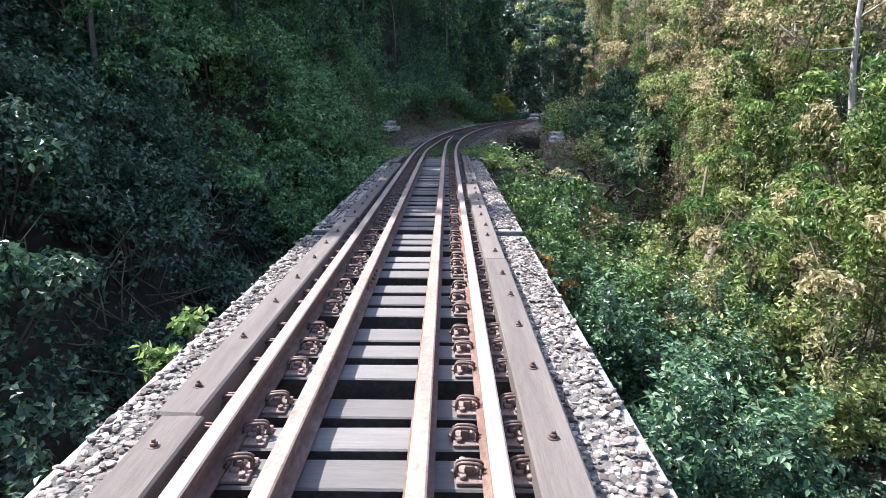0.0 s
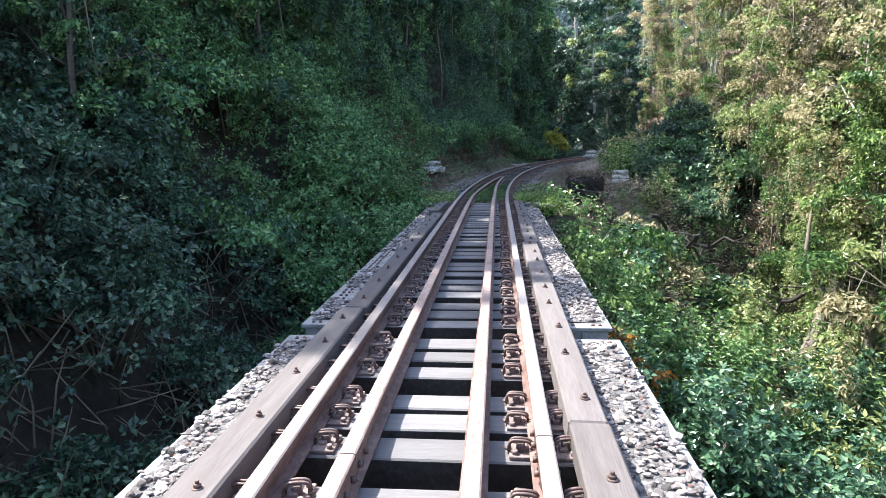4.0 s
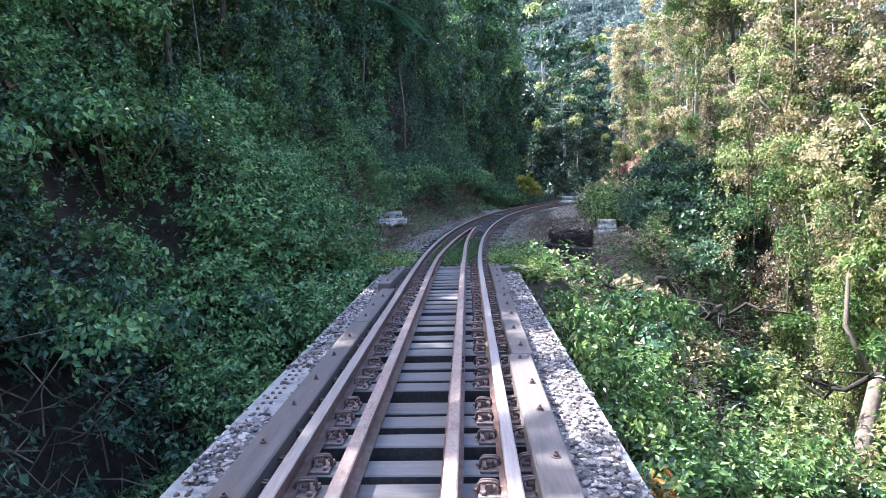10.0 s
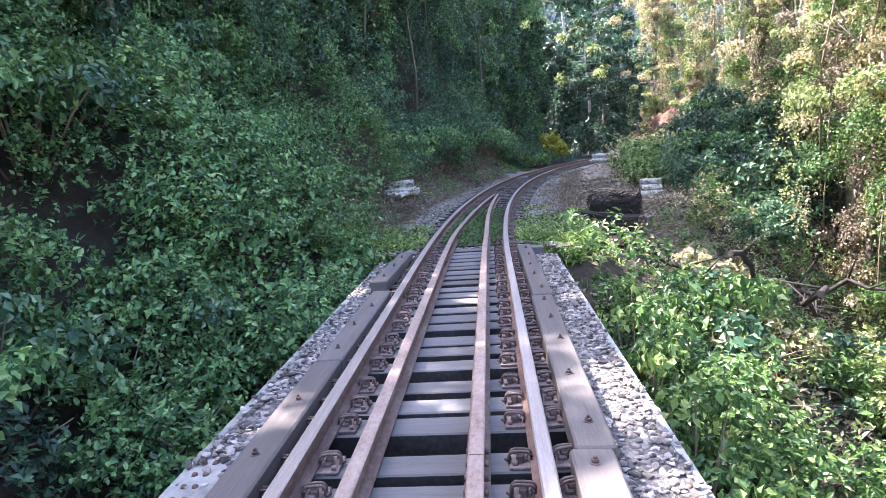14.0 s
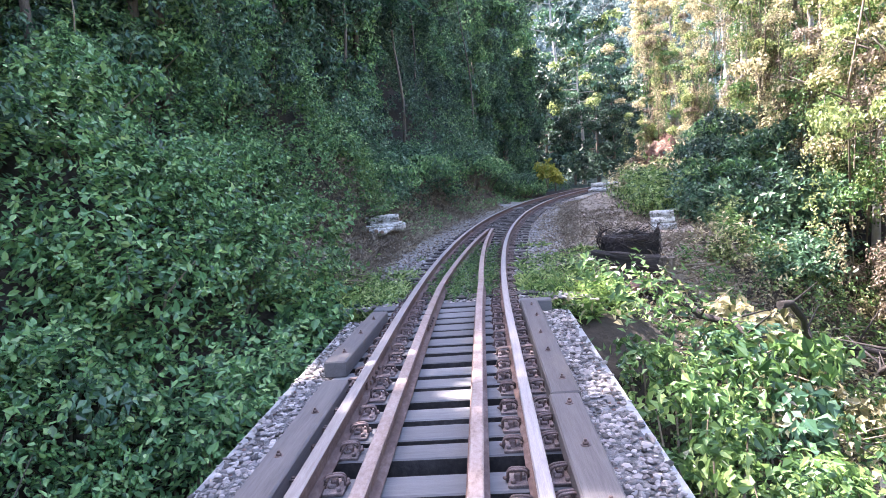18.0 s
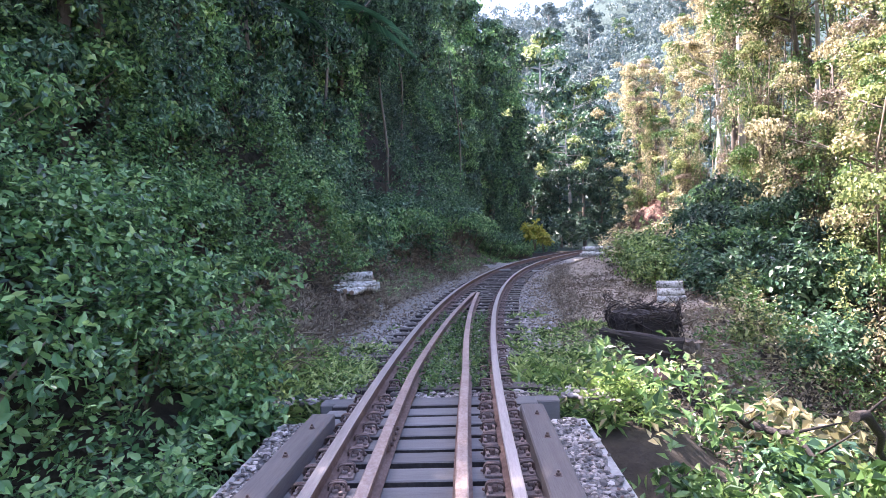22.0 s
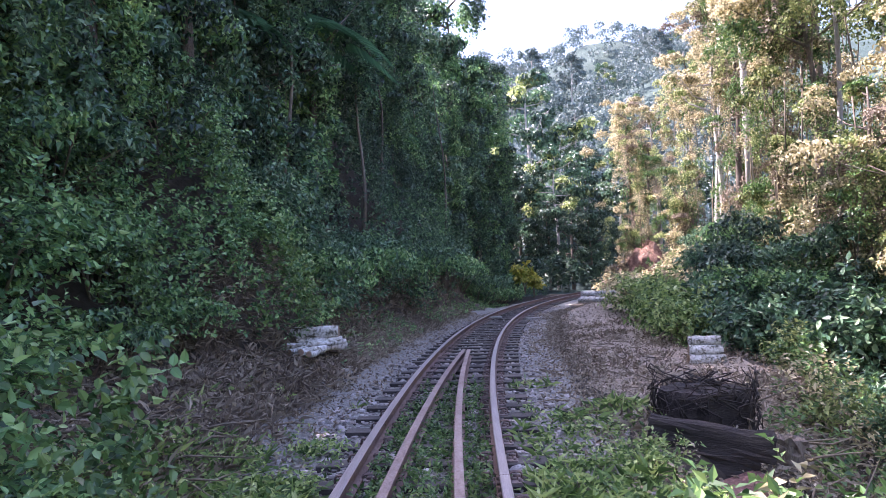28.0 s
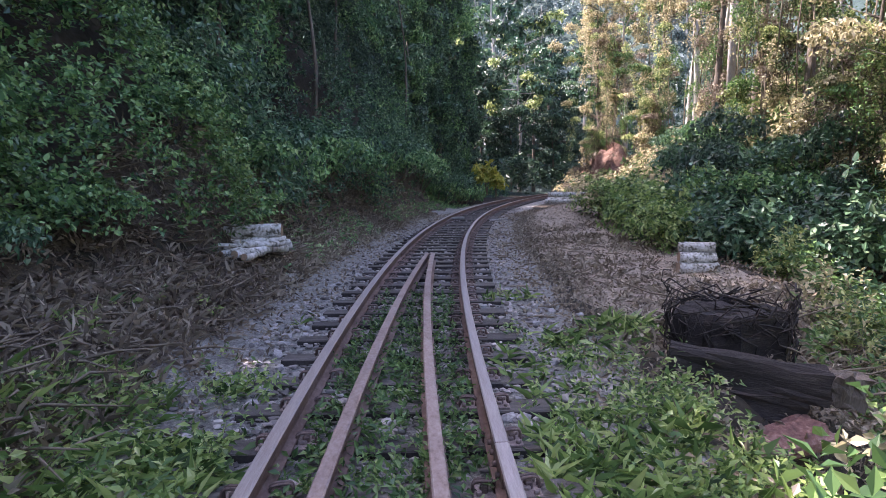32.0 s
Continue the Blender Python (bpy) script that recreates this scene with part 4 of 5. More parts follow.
third_row = [(0, -4.9, 21.2, 0.68, 260), (0, -4.6, 27.4, 0.9, 90), (0, -4.0, 29.4, 0.8, 310), (0, -3.9, 34.2, 0.9, 60), (1, -4.9, 39.2, 0.95, 240), (0, -2.6, 41.8, 0.9, 330), (1, -7.0, 37.0, 1.25, 20), (0, -6.5, 43.0, 1.35, 140), (1, -9.0, 41.5, 1.3, 260), (0, -5.5, 49.5, 1.4, 50), (1, -8.8, 17.6, 0.52, 160), (0, -9.0, 20.0, 0.45, 100), (1, -9.2, 23.0, 0.42, 210), (0, -9.4, 15.2, 0.75, 20), (1, -7.8, 30.5, 1.0, 310)]
spots = [(k, x, y, s * (1.15 if y < 18 else 1.12 if 25 < y < 38 else 1.0), r) for k, x, y, s, r in first_row + second_row + third_row]
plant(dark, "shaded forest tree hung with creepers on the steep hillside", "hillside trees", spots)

# Tan creeper colours, with sunlight also put into the paler tones.
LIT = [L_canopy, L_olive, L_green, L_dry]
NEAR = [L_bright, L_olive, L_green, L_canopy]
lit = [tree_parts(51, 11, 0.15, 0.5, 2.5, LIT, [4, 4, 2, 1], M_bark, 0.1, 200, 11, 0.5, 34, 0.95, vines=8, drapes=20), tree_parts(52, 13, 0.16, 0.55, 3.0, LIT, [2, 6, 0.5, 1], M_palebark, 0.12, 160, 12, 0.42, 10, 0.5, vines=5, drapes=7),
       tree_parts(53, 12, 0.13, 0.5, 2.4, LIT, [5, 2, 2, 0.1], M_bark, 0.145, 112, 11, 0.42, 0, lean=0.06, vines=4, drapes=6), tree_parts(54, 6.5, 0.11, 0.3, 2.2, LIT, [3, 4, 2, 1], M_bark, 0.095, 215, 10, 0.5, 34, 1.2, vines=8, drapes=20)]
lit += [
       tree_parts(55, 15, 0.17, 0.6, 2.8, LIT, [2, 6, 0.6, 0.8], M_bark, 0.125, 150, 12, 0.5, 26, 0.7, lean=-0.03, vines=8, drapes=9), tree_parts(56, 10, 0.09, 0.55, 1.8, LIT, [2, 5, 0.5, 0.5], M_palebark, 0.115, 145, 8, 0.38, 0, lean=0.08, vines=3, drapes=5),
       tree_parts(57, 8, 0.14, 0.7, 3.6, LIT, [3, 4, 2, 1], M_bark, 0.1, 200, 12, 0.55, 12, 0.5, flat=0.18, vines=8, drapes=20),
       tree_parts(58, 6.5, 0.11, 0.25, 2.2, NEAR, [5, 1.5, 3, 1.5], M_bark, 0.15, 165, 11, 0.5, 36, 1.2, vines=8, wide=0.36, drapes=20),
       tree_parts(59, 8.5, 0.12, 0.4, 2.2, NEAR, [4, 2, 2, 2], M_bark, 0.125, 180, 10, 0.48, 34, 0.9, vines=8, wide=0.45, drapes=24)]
first_row = [(3, 8.7, 21.3, 0.95, 10), (8, 8.4, 17.4, 1.0, 60), (0, 9.8, 25.5, 0.95, 160), (1, 10.8, 21.0, 1.0, 30), (2, 10.6, 18.5, 1.0, 100), (3, 9.9, 29.0, 0.9, 250), (4, 12.0, 30.5, 1.0, 280), (2, 12.2, 37.5, 1.1, 310), (3, 10.8, 34.5, 0.9, 15), (0, 12.4, 40.5, 0.95, 75), (1, 13.6, 45.0, 0.95, 130), (3, 13.6, 50.0, 1.0, 190), (4, 16.4, 56.0, 1.0, 220), (1, 15.0, 35.0, 1.1, 240), (7, 7.9, 13.2, 0.9, 44), (1, 10.5, 9.5, 0.95, 111), (8, 8.3, 9.0, 0.95, 166), (2, 13.0, 23.0, 1.1, 205)]
second_row = [(4, 17.0, 41.0, 1.1, 277), (5, 13.0, 42.0, 1.2, 333), (5, 9.6, 22.9, 1.0, 80), (5, 9.8, 24.0, 1.1, 190), (4, 11.4, 26.0, 0.95, 140), (5, 10.6, 27.5, 1.1, 12), (5, 11.4, 32.4, 1.0, 260), (4, 13.4, 36.2, 1.0, 99), (4, 15.2, 45.5, 1.1, 40), (5, 14.2, 47.0, 1.3, 22), (0, 16.8, 48.5, 1.2, 211), (4, 12.0, 11.0, 0.95, 77), (5, 9.6, 15.2, 1.1, 155), (5, 8.6, 19.4, 1.0, 288), (1, 16.0, 12.0, 1.1, 45), (8, 8.0, 19.0, 0.65, 310), (7, 7.7, 11.0, 0.9, 70)]
third_row = [(6, 11.3, 33.2, 1.0, 30), (6, 10.0, 23.2, 0.95, 160), (0, 9.3, 24.2, 0.8, 320), (0, 14.3, 58.5, 1.0, 120), (4, 14.6, 62.5, 1.0, 33), (3, 13.9, 60.5, 1.0, 250), (1, 15.6, 60.0, 1.05, 70)]
spots = first_row + second_row + third_row
plant(lit, "sunlit forest tree draped with pale creepers above the ravine", "ravine trees", spots)

# First two kinds carry the valley's shade in their leaves, the last its haze.
far = [tree_parts(61, 13, 0.2, 0.15, 4.4, [L_darkened, L_shade], [3, 1], M_bark, 0.36, 20, 14, 0.62), tree_parts(62, 15, 0.22, 0.2, 4.6, [L_darkened, L_shade], [4, 1], M_bark, 0.36, 20, 14, 0.62, vines=4),
       tree_parts(64, 14, 0.2, 0.5, 4.2, [L_canopy, L_darkened, L_shade], [3, 2, 4], M_palebark, 0.36, 20, 13, 0.55, flat=0.25), tree_parts(65, 15, 0.25, 0.2, 5.0, [L_far], [1], M_palebark, 0.6, 8, 13, 0.6)]
rng = np.random.default_rng(63)
spots = [(2, 11.0, 76.0, 0.95, 0), (1, 14.0, 84.0, 0.9, 40), (0, 6.0, 75.0, 0.9, 90), (0, 2.5, 72.0, 0.95, 10), (0, 18.0, 72.0, 0.8, 130), (1, 17.5, 92.0, 1.0, 200), (0, 21.0, 88.0, 0.9, 222), (0, 0.0, 79.0, 1.0, 300),
         (1, 4.5, 86.0, 1.1, 33), (1, -3.0, 66.0, 0.9, 66), (0, 25.0, 78.0, 0.9, 99), (0, 14.0, 75.0, 0.6, 140), (0, 9.5, 72.0, 0.6, 160), (2, 11.0, 93.0, 1.75, 70), (1, 8.0, 82.0, 0.8, 15), (2, 19.0, 82.0, 1.0, 250), (2, 16.5, 101.0, 1.3, 20)]
for k in range(26):
    y = 100 + 120 * (k + rng.random()) / 26
    spots.append((3 if k % 4 else 2, (0.03 + 0.4 * rng.random()) * y, y, rng.uniform(0.7, 1.05), rng.uniform(0, 360)))
plant(far, "tall tree of the forest on the far valley side", "far forest trees", spots)
# Shade of the left hill is put into the thicket's leaf tone.
cover("valley_undergrowth", "thicket on the valley floor beyond the bend, shade in its leaf tone", 28, (-14, 40, 60.0, 110.0), 2.2, 2.6, 0.5, 8, [L_darkened], keep=1, mound=3.5, long=1.1)


def far_forest():
    """Crowns of the distant forest, one rounded mass beside the other."""
    rng = np.random.default_rng(29)
    cs, rs = [], []
    for k in range(900):
        y = 98 + 175 * rng.random()
        x = rng.uniform(-0.12, 0.5) * y
        r = rng.uniform(1.6, 3.9)
        cs.append((x, y, float(height(np.array(x), np.array(y))) + r * rng.uniform(0.7, 2.2)))
        rs.append(r)
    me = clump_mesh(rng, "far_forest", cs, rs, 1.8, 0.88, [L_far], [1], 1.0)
    tagged(new("far_forest", me), "distant forest covering the far hillside, haze tinted into its leaves", "forest", kind="stuff")


far_forest()


def thicket(seed, n, rad, tall, mats, odds, size, per):
    """A low leafy plant: a few stems and rounded clumps of leaves."""
    rng = np.random.default_rng(seed)
    top = new("shrub")
    cs, rs = [], []
    bm = bmesh.new()
    for k in range(n):
        a, r = k * 2.4, rad * math.sqrt((k + 0.4) / n)
        c = Vector((math.cos(a) * r, math.sin(a) * r, tall * (1.0 - 0.5 * (r / rad) ** 2) * rng.uniform(0.55, 1.0)))
        tube(bm, [(0.2 * c.x, 0.2 * c.y, -0.4), (0.7 * c.x, 0.7 * c.y, 0.5 * c.z), c], [0.016, 0.012, 0.006], 5)
        cs.append(tuple(c))
        rs.append(rad * rng.uniform(0.28, 0.5))
    part("stem", bm, M_stem, top)
    piece("foliage", clump_mesh(rng, "foliage", cs, rs, per, size, mats, odds, 0.8), top)
    return top


def spread_out(kind, label, group, rows):
    for i, (x, y, up, s, r) in enumerate(rows):
        m = Matrix.Translation((x, y, float(height(np.array(x), np.array(y))) + up)) @ pose(0, 0, 0, 0, 0, r)
        ob = copy_thing(kind, m) if i else kind
        ob.matrix_basis = m
        ob.scale = (s, s, s)
        tagged(ob, label, "shrub", group)


ends = [(2.05, 17.3, -0.5, 0.9, 0), (2.3, 18.1, -0.45, 1.0, 80), (3.3, 18.4, -0.9, 1.0, 150), (1.85, 16.5, -0.25, 1.0, 220), (2.9, 17.8, -0.8, 0.8, 300), (3.4, 19.4, -0.9, 0.9, 40), (3.9, 20.4, -0.8, 0.9, 200), (4.3, 21.6, -0.6, 0.8, 111), (1.9, 15.7, -0.35, 1.1, 30),
        (1.95, 14.9, -0.45, 1.1, 120), (2.4, 16.6, -0.7, 1.0, 250), (2.5, 17.3, -0.7, 0.9, 340), (1.95, 13.9, -0.6, 1.1, 60), (2.0, 12.9, -0.8, 1.1, 170), (2.9, 15.3, -0.9, 1.2, 280)]
spread_out(thicket(138, 10, 0.5, 1.2, [L_green, L_bright], [3, 1], 0.085, 200), "fresh green leafy plant at the edge of the bridge", "bridge end plants",
           [(x, y, z - 1.25 * s - float(height(np.array(x), np.array(y))), s, r) for x, y, z, s, r in ends])
rng = np.random.default_rng(131)
rows = [[], [], [], []]
for k in range(84):
    y = 5.5 + 14 * (k + rng.random()) / 84
    x = rng.uniform(2.6, 8.6)
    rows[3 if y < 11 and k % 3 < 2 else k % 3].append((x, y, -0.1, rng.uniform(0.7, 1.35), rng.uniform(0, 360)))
spread_out(thicket(132, 9, 0.8, 0.9, [L_green, L_shade], [3, 1], 0.13, 115), "bright green leafy shrub in the sunlit ravine", "ravine thicket", rows[0])
spread_out(thicket(133, 8, 0.7, 0.7, [L_shade, L_green], [3, 1], 0.12, 115), "darker green leafy shrub in the ravine", "ravine thicket", rows[1])
spread_out(thicket(134, 8, 0.7, 0.8, [L_olive, L_canopy, L_dry], [3, 3, 1], 0.115, 105), "pale olive creeper mound in the ravine", "ravine thicket", rows[2])
# Most shrubs before y 11 get leaves with the shade coloured in.
spread_out(thicket(141, 9, 0.8, 0.9, [L_shade, L_green, L_darkened], [3, 2, 2], 0.13, 105), "dark green shrub deep in the ravine, shade put into its leaves", "ravine thicket", rows[3])
spread_out(thicket(135, 16, 1.9, 2.1, [L_mid, L_darkened, L_shade], [2, 3, 4], 0.15, 75), "large dark green bush on the bank beside the clearing", "bank thicket",
           [(8.2, 31.0, 0, 0.8, 0), (9.2, 33.4, 0, 0.95, 80), (9.0, 29.0, 0, 0.7, 150), (9.9, 30.2, 0, 0.9, 220), (8.6, 27.6, 0.1, 0.8, 300), (10.2, 36.5, 0, 0.7, 45), (11.4, 40.5, 0, 0.7, 190)])
spread_out(thicket(136, 12, 1.2, 1.3, [L_olive, L_dry, L_canopy], [3, 2, 2], 0.15, 75), "pale dry creeper hanging over the earth bank", "bank creepers",
           [(13.0, 57.2, 0.6, 1.0, 0), (13.4, 60.0, 1.2, 1.2, 80), (13.9, 62.4, 0.4, 1.0, 150), (14.6, 58.6, 1.8, 1.2, 220), (12.9, 54.4, 0.2, 1.0, 310), (12.3, 51.5, 0, 0.9, 40), (13.6, 64.5, 0, 1.2, 99)])
FOOT = [(-2.4, 27.5, 0, 0.8, 0), (-2.1, 30.5, 0, 0.9, 70), (-1.7, 33.0, 0, 0.9, 140), (-1.2, 35.5, 0, 1.0, 210), (-0.7, 38.0, 0, 1.0, 280), (-0.1, 40.5, 0, 1.0, 30), (0.6, 43.0, 0, 1.0, 110), (1.4, 45.5, 0, 1.0, 190), (2.3, 48.0, 0, 1.0, 250), (3.1, 50.5, 0, 0.9, 10), (3.9, 53.0, 0, 0.9, 77)]
GAPS = [(-2.4, 28.8, 0, 0.56, 50), (-2.1, 31.8, 0, 0.63, 120), (-1.7, 34.3, 0, 0.63, 190), (-1.2, 36.8, 0, 0.7, 260), (-0.7, 39.3, 0, 0.7, 330), (-0.1, 41.8, 0, 0.7, 80), (0.6, 44.3, 0, 0.7, 160), (1.4, 46.8, 0, 0.7, 240), (2.3, 49.3, 0, 0.7, 300), (3.1, 51.8, 0, 0.63, 60), (3.9, 54.3, 0, 0.63, 127)]
spread_out(thicket(137, 14, 1.3, 1.5, [L_mid, L_shade], [4, 2], 0.125, 110), "dark green shrub at the foot of the cutting", "cutting shrubs",
           FOOT + GAPS)
LOWER = [(-3.6, 19.5, 0, 0.6, 0), (-3.5, 21.3, 0, 0.65, 70), (-3.4, 23.2, 0, 0.6, 140), (-3.3, 25.3, 0, 0.65, 210), (-3.2, 27.2, 0, 0.6, 280), (-3.3, 15.4, 0.2, 0.9, 33), (-4.2, 13.6, 0.3, 1.1, 99), (-5.0, 15.8, 0.4, 1.2, 222)]
UPPER = [(-4.6, 18.0, 0.4, 1.0, 300), (-5.2, 20.2, 0.4, 1.1, 20), (-4.7, 22.4, 0.4, 1.0, 85), (-5.9, 13.2, 0.4, 1.2, 150), (-6.2, 17.6, 0.5, 1.2, 290), (-4.4, 25.2, 0.4, 1.0, 45), (-5.4, 24.2, 0.4, 1.1, 111), (-6.4, 21.6, 0.4, 1.2, 175), (-2.9, 13.4, 0.3, 0.8, 240)]
spread_out(thicket(139, 15, 1.0, 0.9, [L_mid, L_shade, L_green], [3, 3, 1], 0.092, 170), "dark green leafy shrub on the steep hillside", "hillside thicket",
           LOWER + UPPER)
# Canopy shade over the gully is coloured into these leaves too.
spread_out(thicket(140, 15, 1.0, 0.9, [L_darkened, L_shade], [3, 2], 0.08, 210), "gully-side shrub with canopy shade coloured into its leaves", "gully thicket",
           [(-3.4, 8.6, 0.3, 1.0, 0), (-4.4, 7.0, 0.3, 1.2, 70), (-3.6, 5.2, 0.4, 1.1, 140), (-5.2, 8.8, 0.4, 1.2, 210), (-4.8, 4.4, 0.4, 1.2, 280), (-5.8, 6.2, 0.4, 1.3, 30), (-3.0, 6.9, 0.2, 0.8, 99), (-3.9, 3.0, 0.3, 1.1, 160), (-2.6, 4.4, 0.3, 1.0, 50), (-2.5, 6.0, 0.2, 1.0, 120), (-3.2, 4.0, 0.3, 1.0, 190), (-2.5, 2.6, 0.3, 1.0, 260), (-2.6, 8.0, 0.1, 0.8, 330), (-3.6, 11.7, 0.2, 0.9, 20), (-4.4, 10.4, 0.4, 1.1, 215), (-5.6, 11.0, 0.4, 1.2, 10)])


M_root = surface("dead_root", [(0.3, (0.018, 0.014, 0.012)), (0.5, (0.05, 0.04, 0.034)), (0.75, (0.15, 0.125, 0.105))], 5.0, 0.9, per_object=0, bump=0.3)


# ---- log piles, old timbers and dead wood ----
def log_pile(label, at, turn, sizes):
    """Short pale logs in a heap; sizes are rows of (across, up, radius, length, yaw)."""
    top = new("log_pile")
    top.matrix_basis = at @ pose(0, 0, 0, 0, 0, turn)
    tagged(top, label, "log pile")
    for k, (u, w, r, ln, yaw) in enumerate(sizes):
        bm = bmesh.new()
        pts = [(-ln / 2 + ln * i / 4, 0.012 * math.sin(i * 2 + k), 0.01 * math.cos(i * 3 + k)) for i in range(5)]
        tube(bm, pts, [r, r * 1.04, r * 0.97, r * 1.02, r * 0.96], 12)
        for f in bm.faces:
            if len(f.verts) > 4:
                f.material_index = 1
        lg = part("log", bm, [M_whitelog, M_logend], top)
        lg.matrix_basis = pose(0, u, w, 0, 0, yaw)
    return top


def spot(x, y, up=0.0):
    return Matrix.Translation((x, y, float(height(np.array(x), np.array(y))) + up))


log_pile("heap of short white-barked logs beside the track", spot(-2.0, 25.0, 0.04) @ Matrix.Scale(1.45, 4), 16,
         [(0.0, 0.07, 0.07, 0.62, 0), (0.15, 0.06, 0.065, 0.6, 8), (0.05, 0.19, 0.075, 0.55, -6), (-0.15, 0.05, 0.05, 0.75, 24), (-0.28, 0.04, 0.04, 0.7, 32), (-0.4, 0.05, 0.035, 0.6, 50), (-0.32, 0.1, 0.028, 0.66, 12), (-0.5, 0.03, 0.03, 0.5, 66)])
log_pile("stack of three white-barked logs beside the track", spot(4.45, 25.1, 0.0) @ Matrix.Scale(1.04, 4), -8,
         [(0.0, 0.08, 0.08, 0.56, 0), (0.05, 0.225, 0.08, 0.52, 3), (0.1, 0.37, 0.075, 0.5, -4), (0.17, 0.09, 0.08, 0.5, 4)])
log_pile("low heap of pale logs at the bend of the track", spot(5.6, 37.2, 0.02), -20,
         [(0.0, 0.1, 0.1, 1.3, 0), (0.22, 0.1, 0.1, 1.2, 6), (0.1, 0.28, 0.1, 1.3, -5), (-0.3, 0.08, 0.08, 1.4, 15)])


def old_beam(name, label, size, m, mat, seed):
    rng = np.random.default_rng(seed)
    bm = bmesh.new()
    bmesh.ops.create_cube(bm, size=1)
    bmesh.ops.subdivide_edges(bm, edges=bm.edges[:], cuts=4, use_grid_fill=True)
    for v in bm.verts:
        v.co = Vector((v.co.x * size[0], v.co.y * size[1], v.co.z * size[2])) + Vector(rng.normal(0, 0.012, 3))
    for f in bm.faces:
        f.smooth = False
    ob = part(name, bm, mat)
    ob.matrix_basis = m
    return tagged(ob, label, "old timber", "discarded timbers")


old_beam("old_timber", "near-black rotten sleeper lying on the slope", (1.02, 0.2, 0.22), pose(2.5, 20.3, -0.16, 0, 6, -22), M_oldwood, 1)
old_beam("old_timber", "split grey end of a rotten sleeper", (0.2, 0.19, 0.21), pose(3.07, 20.07, -0.22, 0, 6, -24), M_bark, 4)
old_beam("old_timber", "near-black rotten sleeper under the upper one", (0.9, 0.26, 0.3), pose(2.42, 20.34, -0.42, 0, 3, -18), M_oldwood, 2)
old_beam("old_timber", "red rotten timber slab lying on the slope", (0.62, 0.26, 0.08), pose(2.55, 19.92, -0.5, 14, -8, 14), M_redwood, 3)
old_beam("old_timber", "grey broken timber piece leaning at the stack", (0.34, 0.14, 0.12), pose(2.05, 20.08, -0.36, 10, 38, -40), M_sleeper, 6)
old_beam("old_timber", "dark rotten timber lying down the slope", (1.6, 0.2, 0.18), pose(3.7, 19.7, -1.25, 0, 22, -20), M_oldwood, 5)


def stump():
    """A dark cut stump with a tangle of dead roots over it."""
    rng = np.random.default_rng(71)
    top = new("tree_stump")
    top.matrix_basis = Matrix.Translation((2.72, 20.95, -0.16))
    tagged(top, "dark rotten stump wrapped in dead vines and roots", "stump")
    bm = bmesh.new()
    rows = [(-0.5, 1.15), (-0.3, 1.08), (-0.1, 1.0), (0.1, 1.02), (0.25, 1.0), (0.31, 0.9), (0.3, 0.5), (0.26, 0.08)]
    rings = []
    for z, r in rows:
        rings.append([bm.verts.new(Vector((0.44 * q * math.cos(a), 0.34 * q * math.sin(a), z + 0.05 * noise.noise(Vector((math.cos(a), math.sin(a), z)) * 3))))
                      for a, q in [(k * math.tau / 28, r * (1 + 0.2 * noise.noise(Vector((2.2 * math.cos(k * math.tau / 28), 2.2 * math.sin(k * math.tau / 28), z * 0.6))) + 0.05 * (-1) ** k)) for k in range(28)]])
    for lo, hi in zip(rings, rings[1:]):
        for k in range(28):
            bm.faces.new((lo[k], lo[(k + 1) % 28], hi[(k + 1) % 28], hi[k]))
    bm.faces.new(rings[-1])
    part("wood", bm, M_oldwood, top)
    bm = bmesh.new()
    for k in range(110):
        a, z = rng.uniform(0, 6.28), rng.uniform(0.2, 0.42)
        r = 0.5
        pts = []
        for m in range(6):
            pts.append((0.47 * r / 0.5 * math.cos(a), 0.37 * r / 0.5 * math.sin(a), z))
            a += rng.uniform(-0.45, 0.45)
            z -= rng.uniform(-0.08, 0.2) if k % 3 else rng.uniform(-0.1, 0.1)
            r = 0.5 * rng.uniform(0.98, 1.16)
        tube(bm, pts, rng.uniform(0.003, 0.009), 5)
    part("root_tangle", bm, M_root, top, "tangled dead roots and vines")
    return top


stump()


def dead_sticks(seed, n, area, long, label):
    """Fallen canes and twigs lying about."""
    rng = np.random.default_rng(seed)
    bm = bmesh.new()
    for _ in range(n):
        x, y = rng.uniform(area[0], area[1]), rng.uniform(area[2], area[3])
        z = float(height(np.array(x), np.array(y))) + area[4] * rng.random()
        a, up, ln = rng.uniform(0, 6.28), rng.uniform(-0.1, area[5]), long * rng.uniform(0.5, 1.3)
        q = Vector((math.cos(a), math.sin(a), up)).normalized() * ln
        p = Vector((x, y, z + 0.02))
        tube(bm, [p, p + q * 0.5 + Vector(rng.normal(0, 0.06 * ln, 3)), p + q], [0.012, 0.01, 0.004], 4)
    tagged(part("dead_sticks", bm, M_stem), label, "dead wood", kind="stuff")


dead_sticks(81, 330, (-4.6, -1.9, 7.6, 13.5, 0.9, 1.6), 0.85, "dry canes and dead stems leaning in the undergrowth")
dead_sticks(80, 300, (-3.2, -1.7, 9.0, 14.5, 0.9, 2.2), 0.9, "pale dry canes standing in the gully beside the bridge")
dead_sticks(82, 420, (2.6, 7.5, 13.0, 22.5, 0.35, 0.5), 0.7, "dry twigs and branches on the ravine slope")
dead_sticks(83, 460, (-3.7, -1.6, 19.0, 30.0, 0.05, 0.25), 0.5, "dead twigs on the bare ground beside the track")
dead_sticks(84, 180, (1.6, 4.0, 22.0, 34.0, 0.03, 0.12), 0.35, "dead twigs on the bare ground beside the track")

bm = bmesh.new()
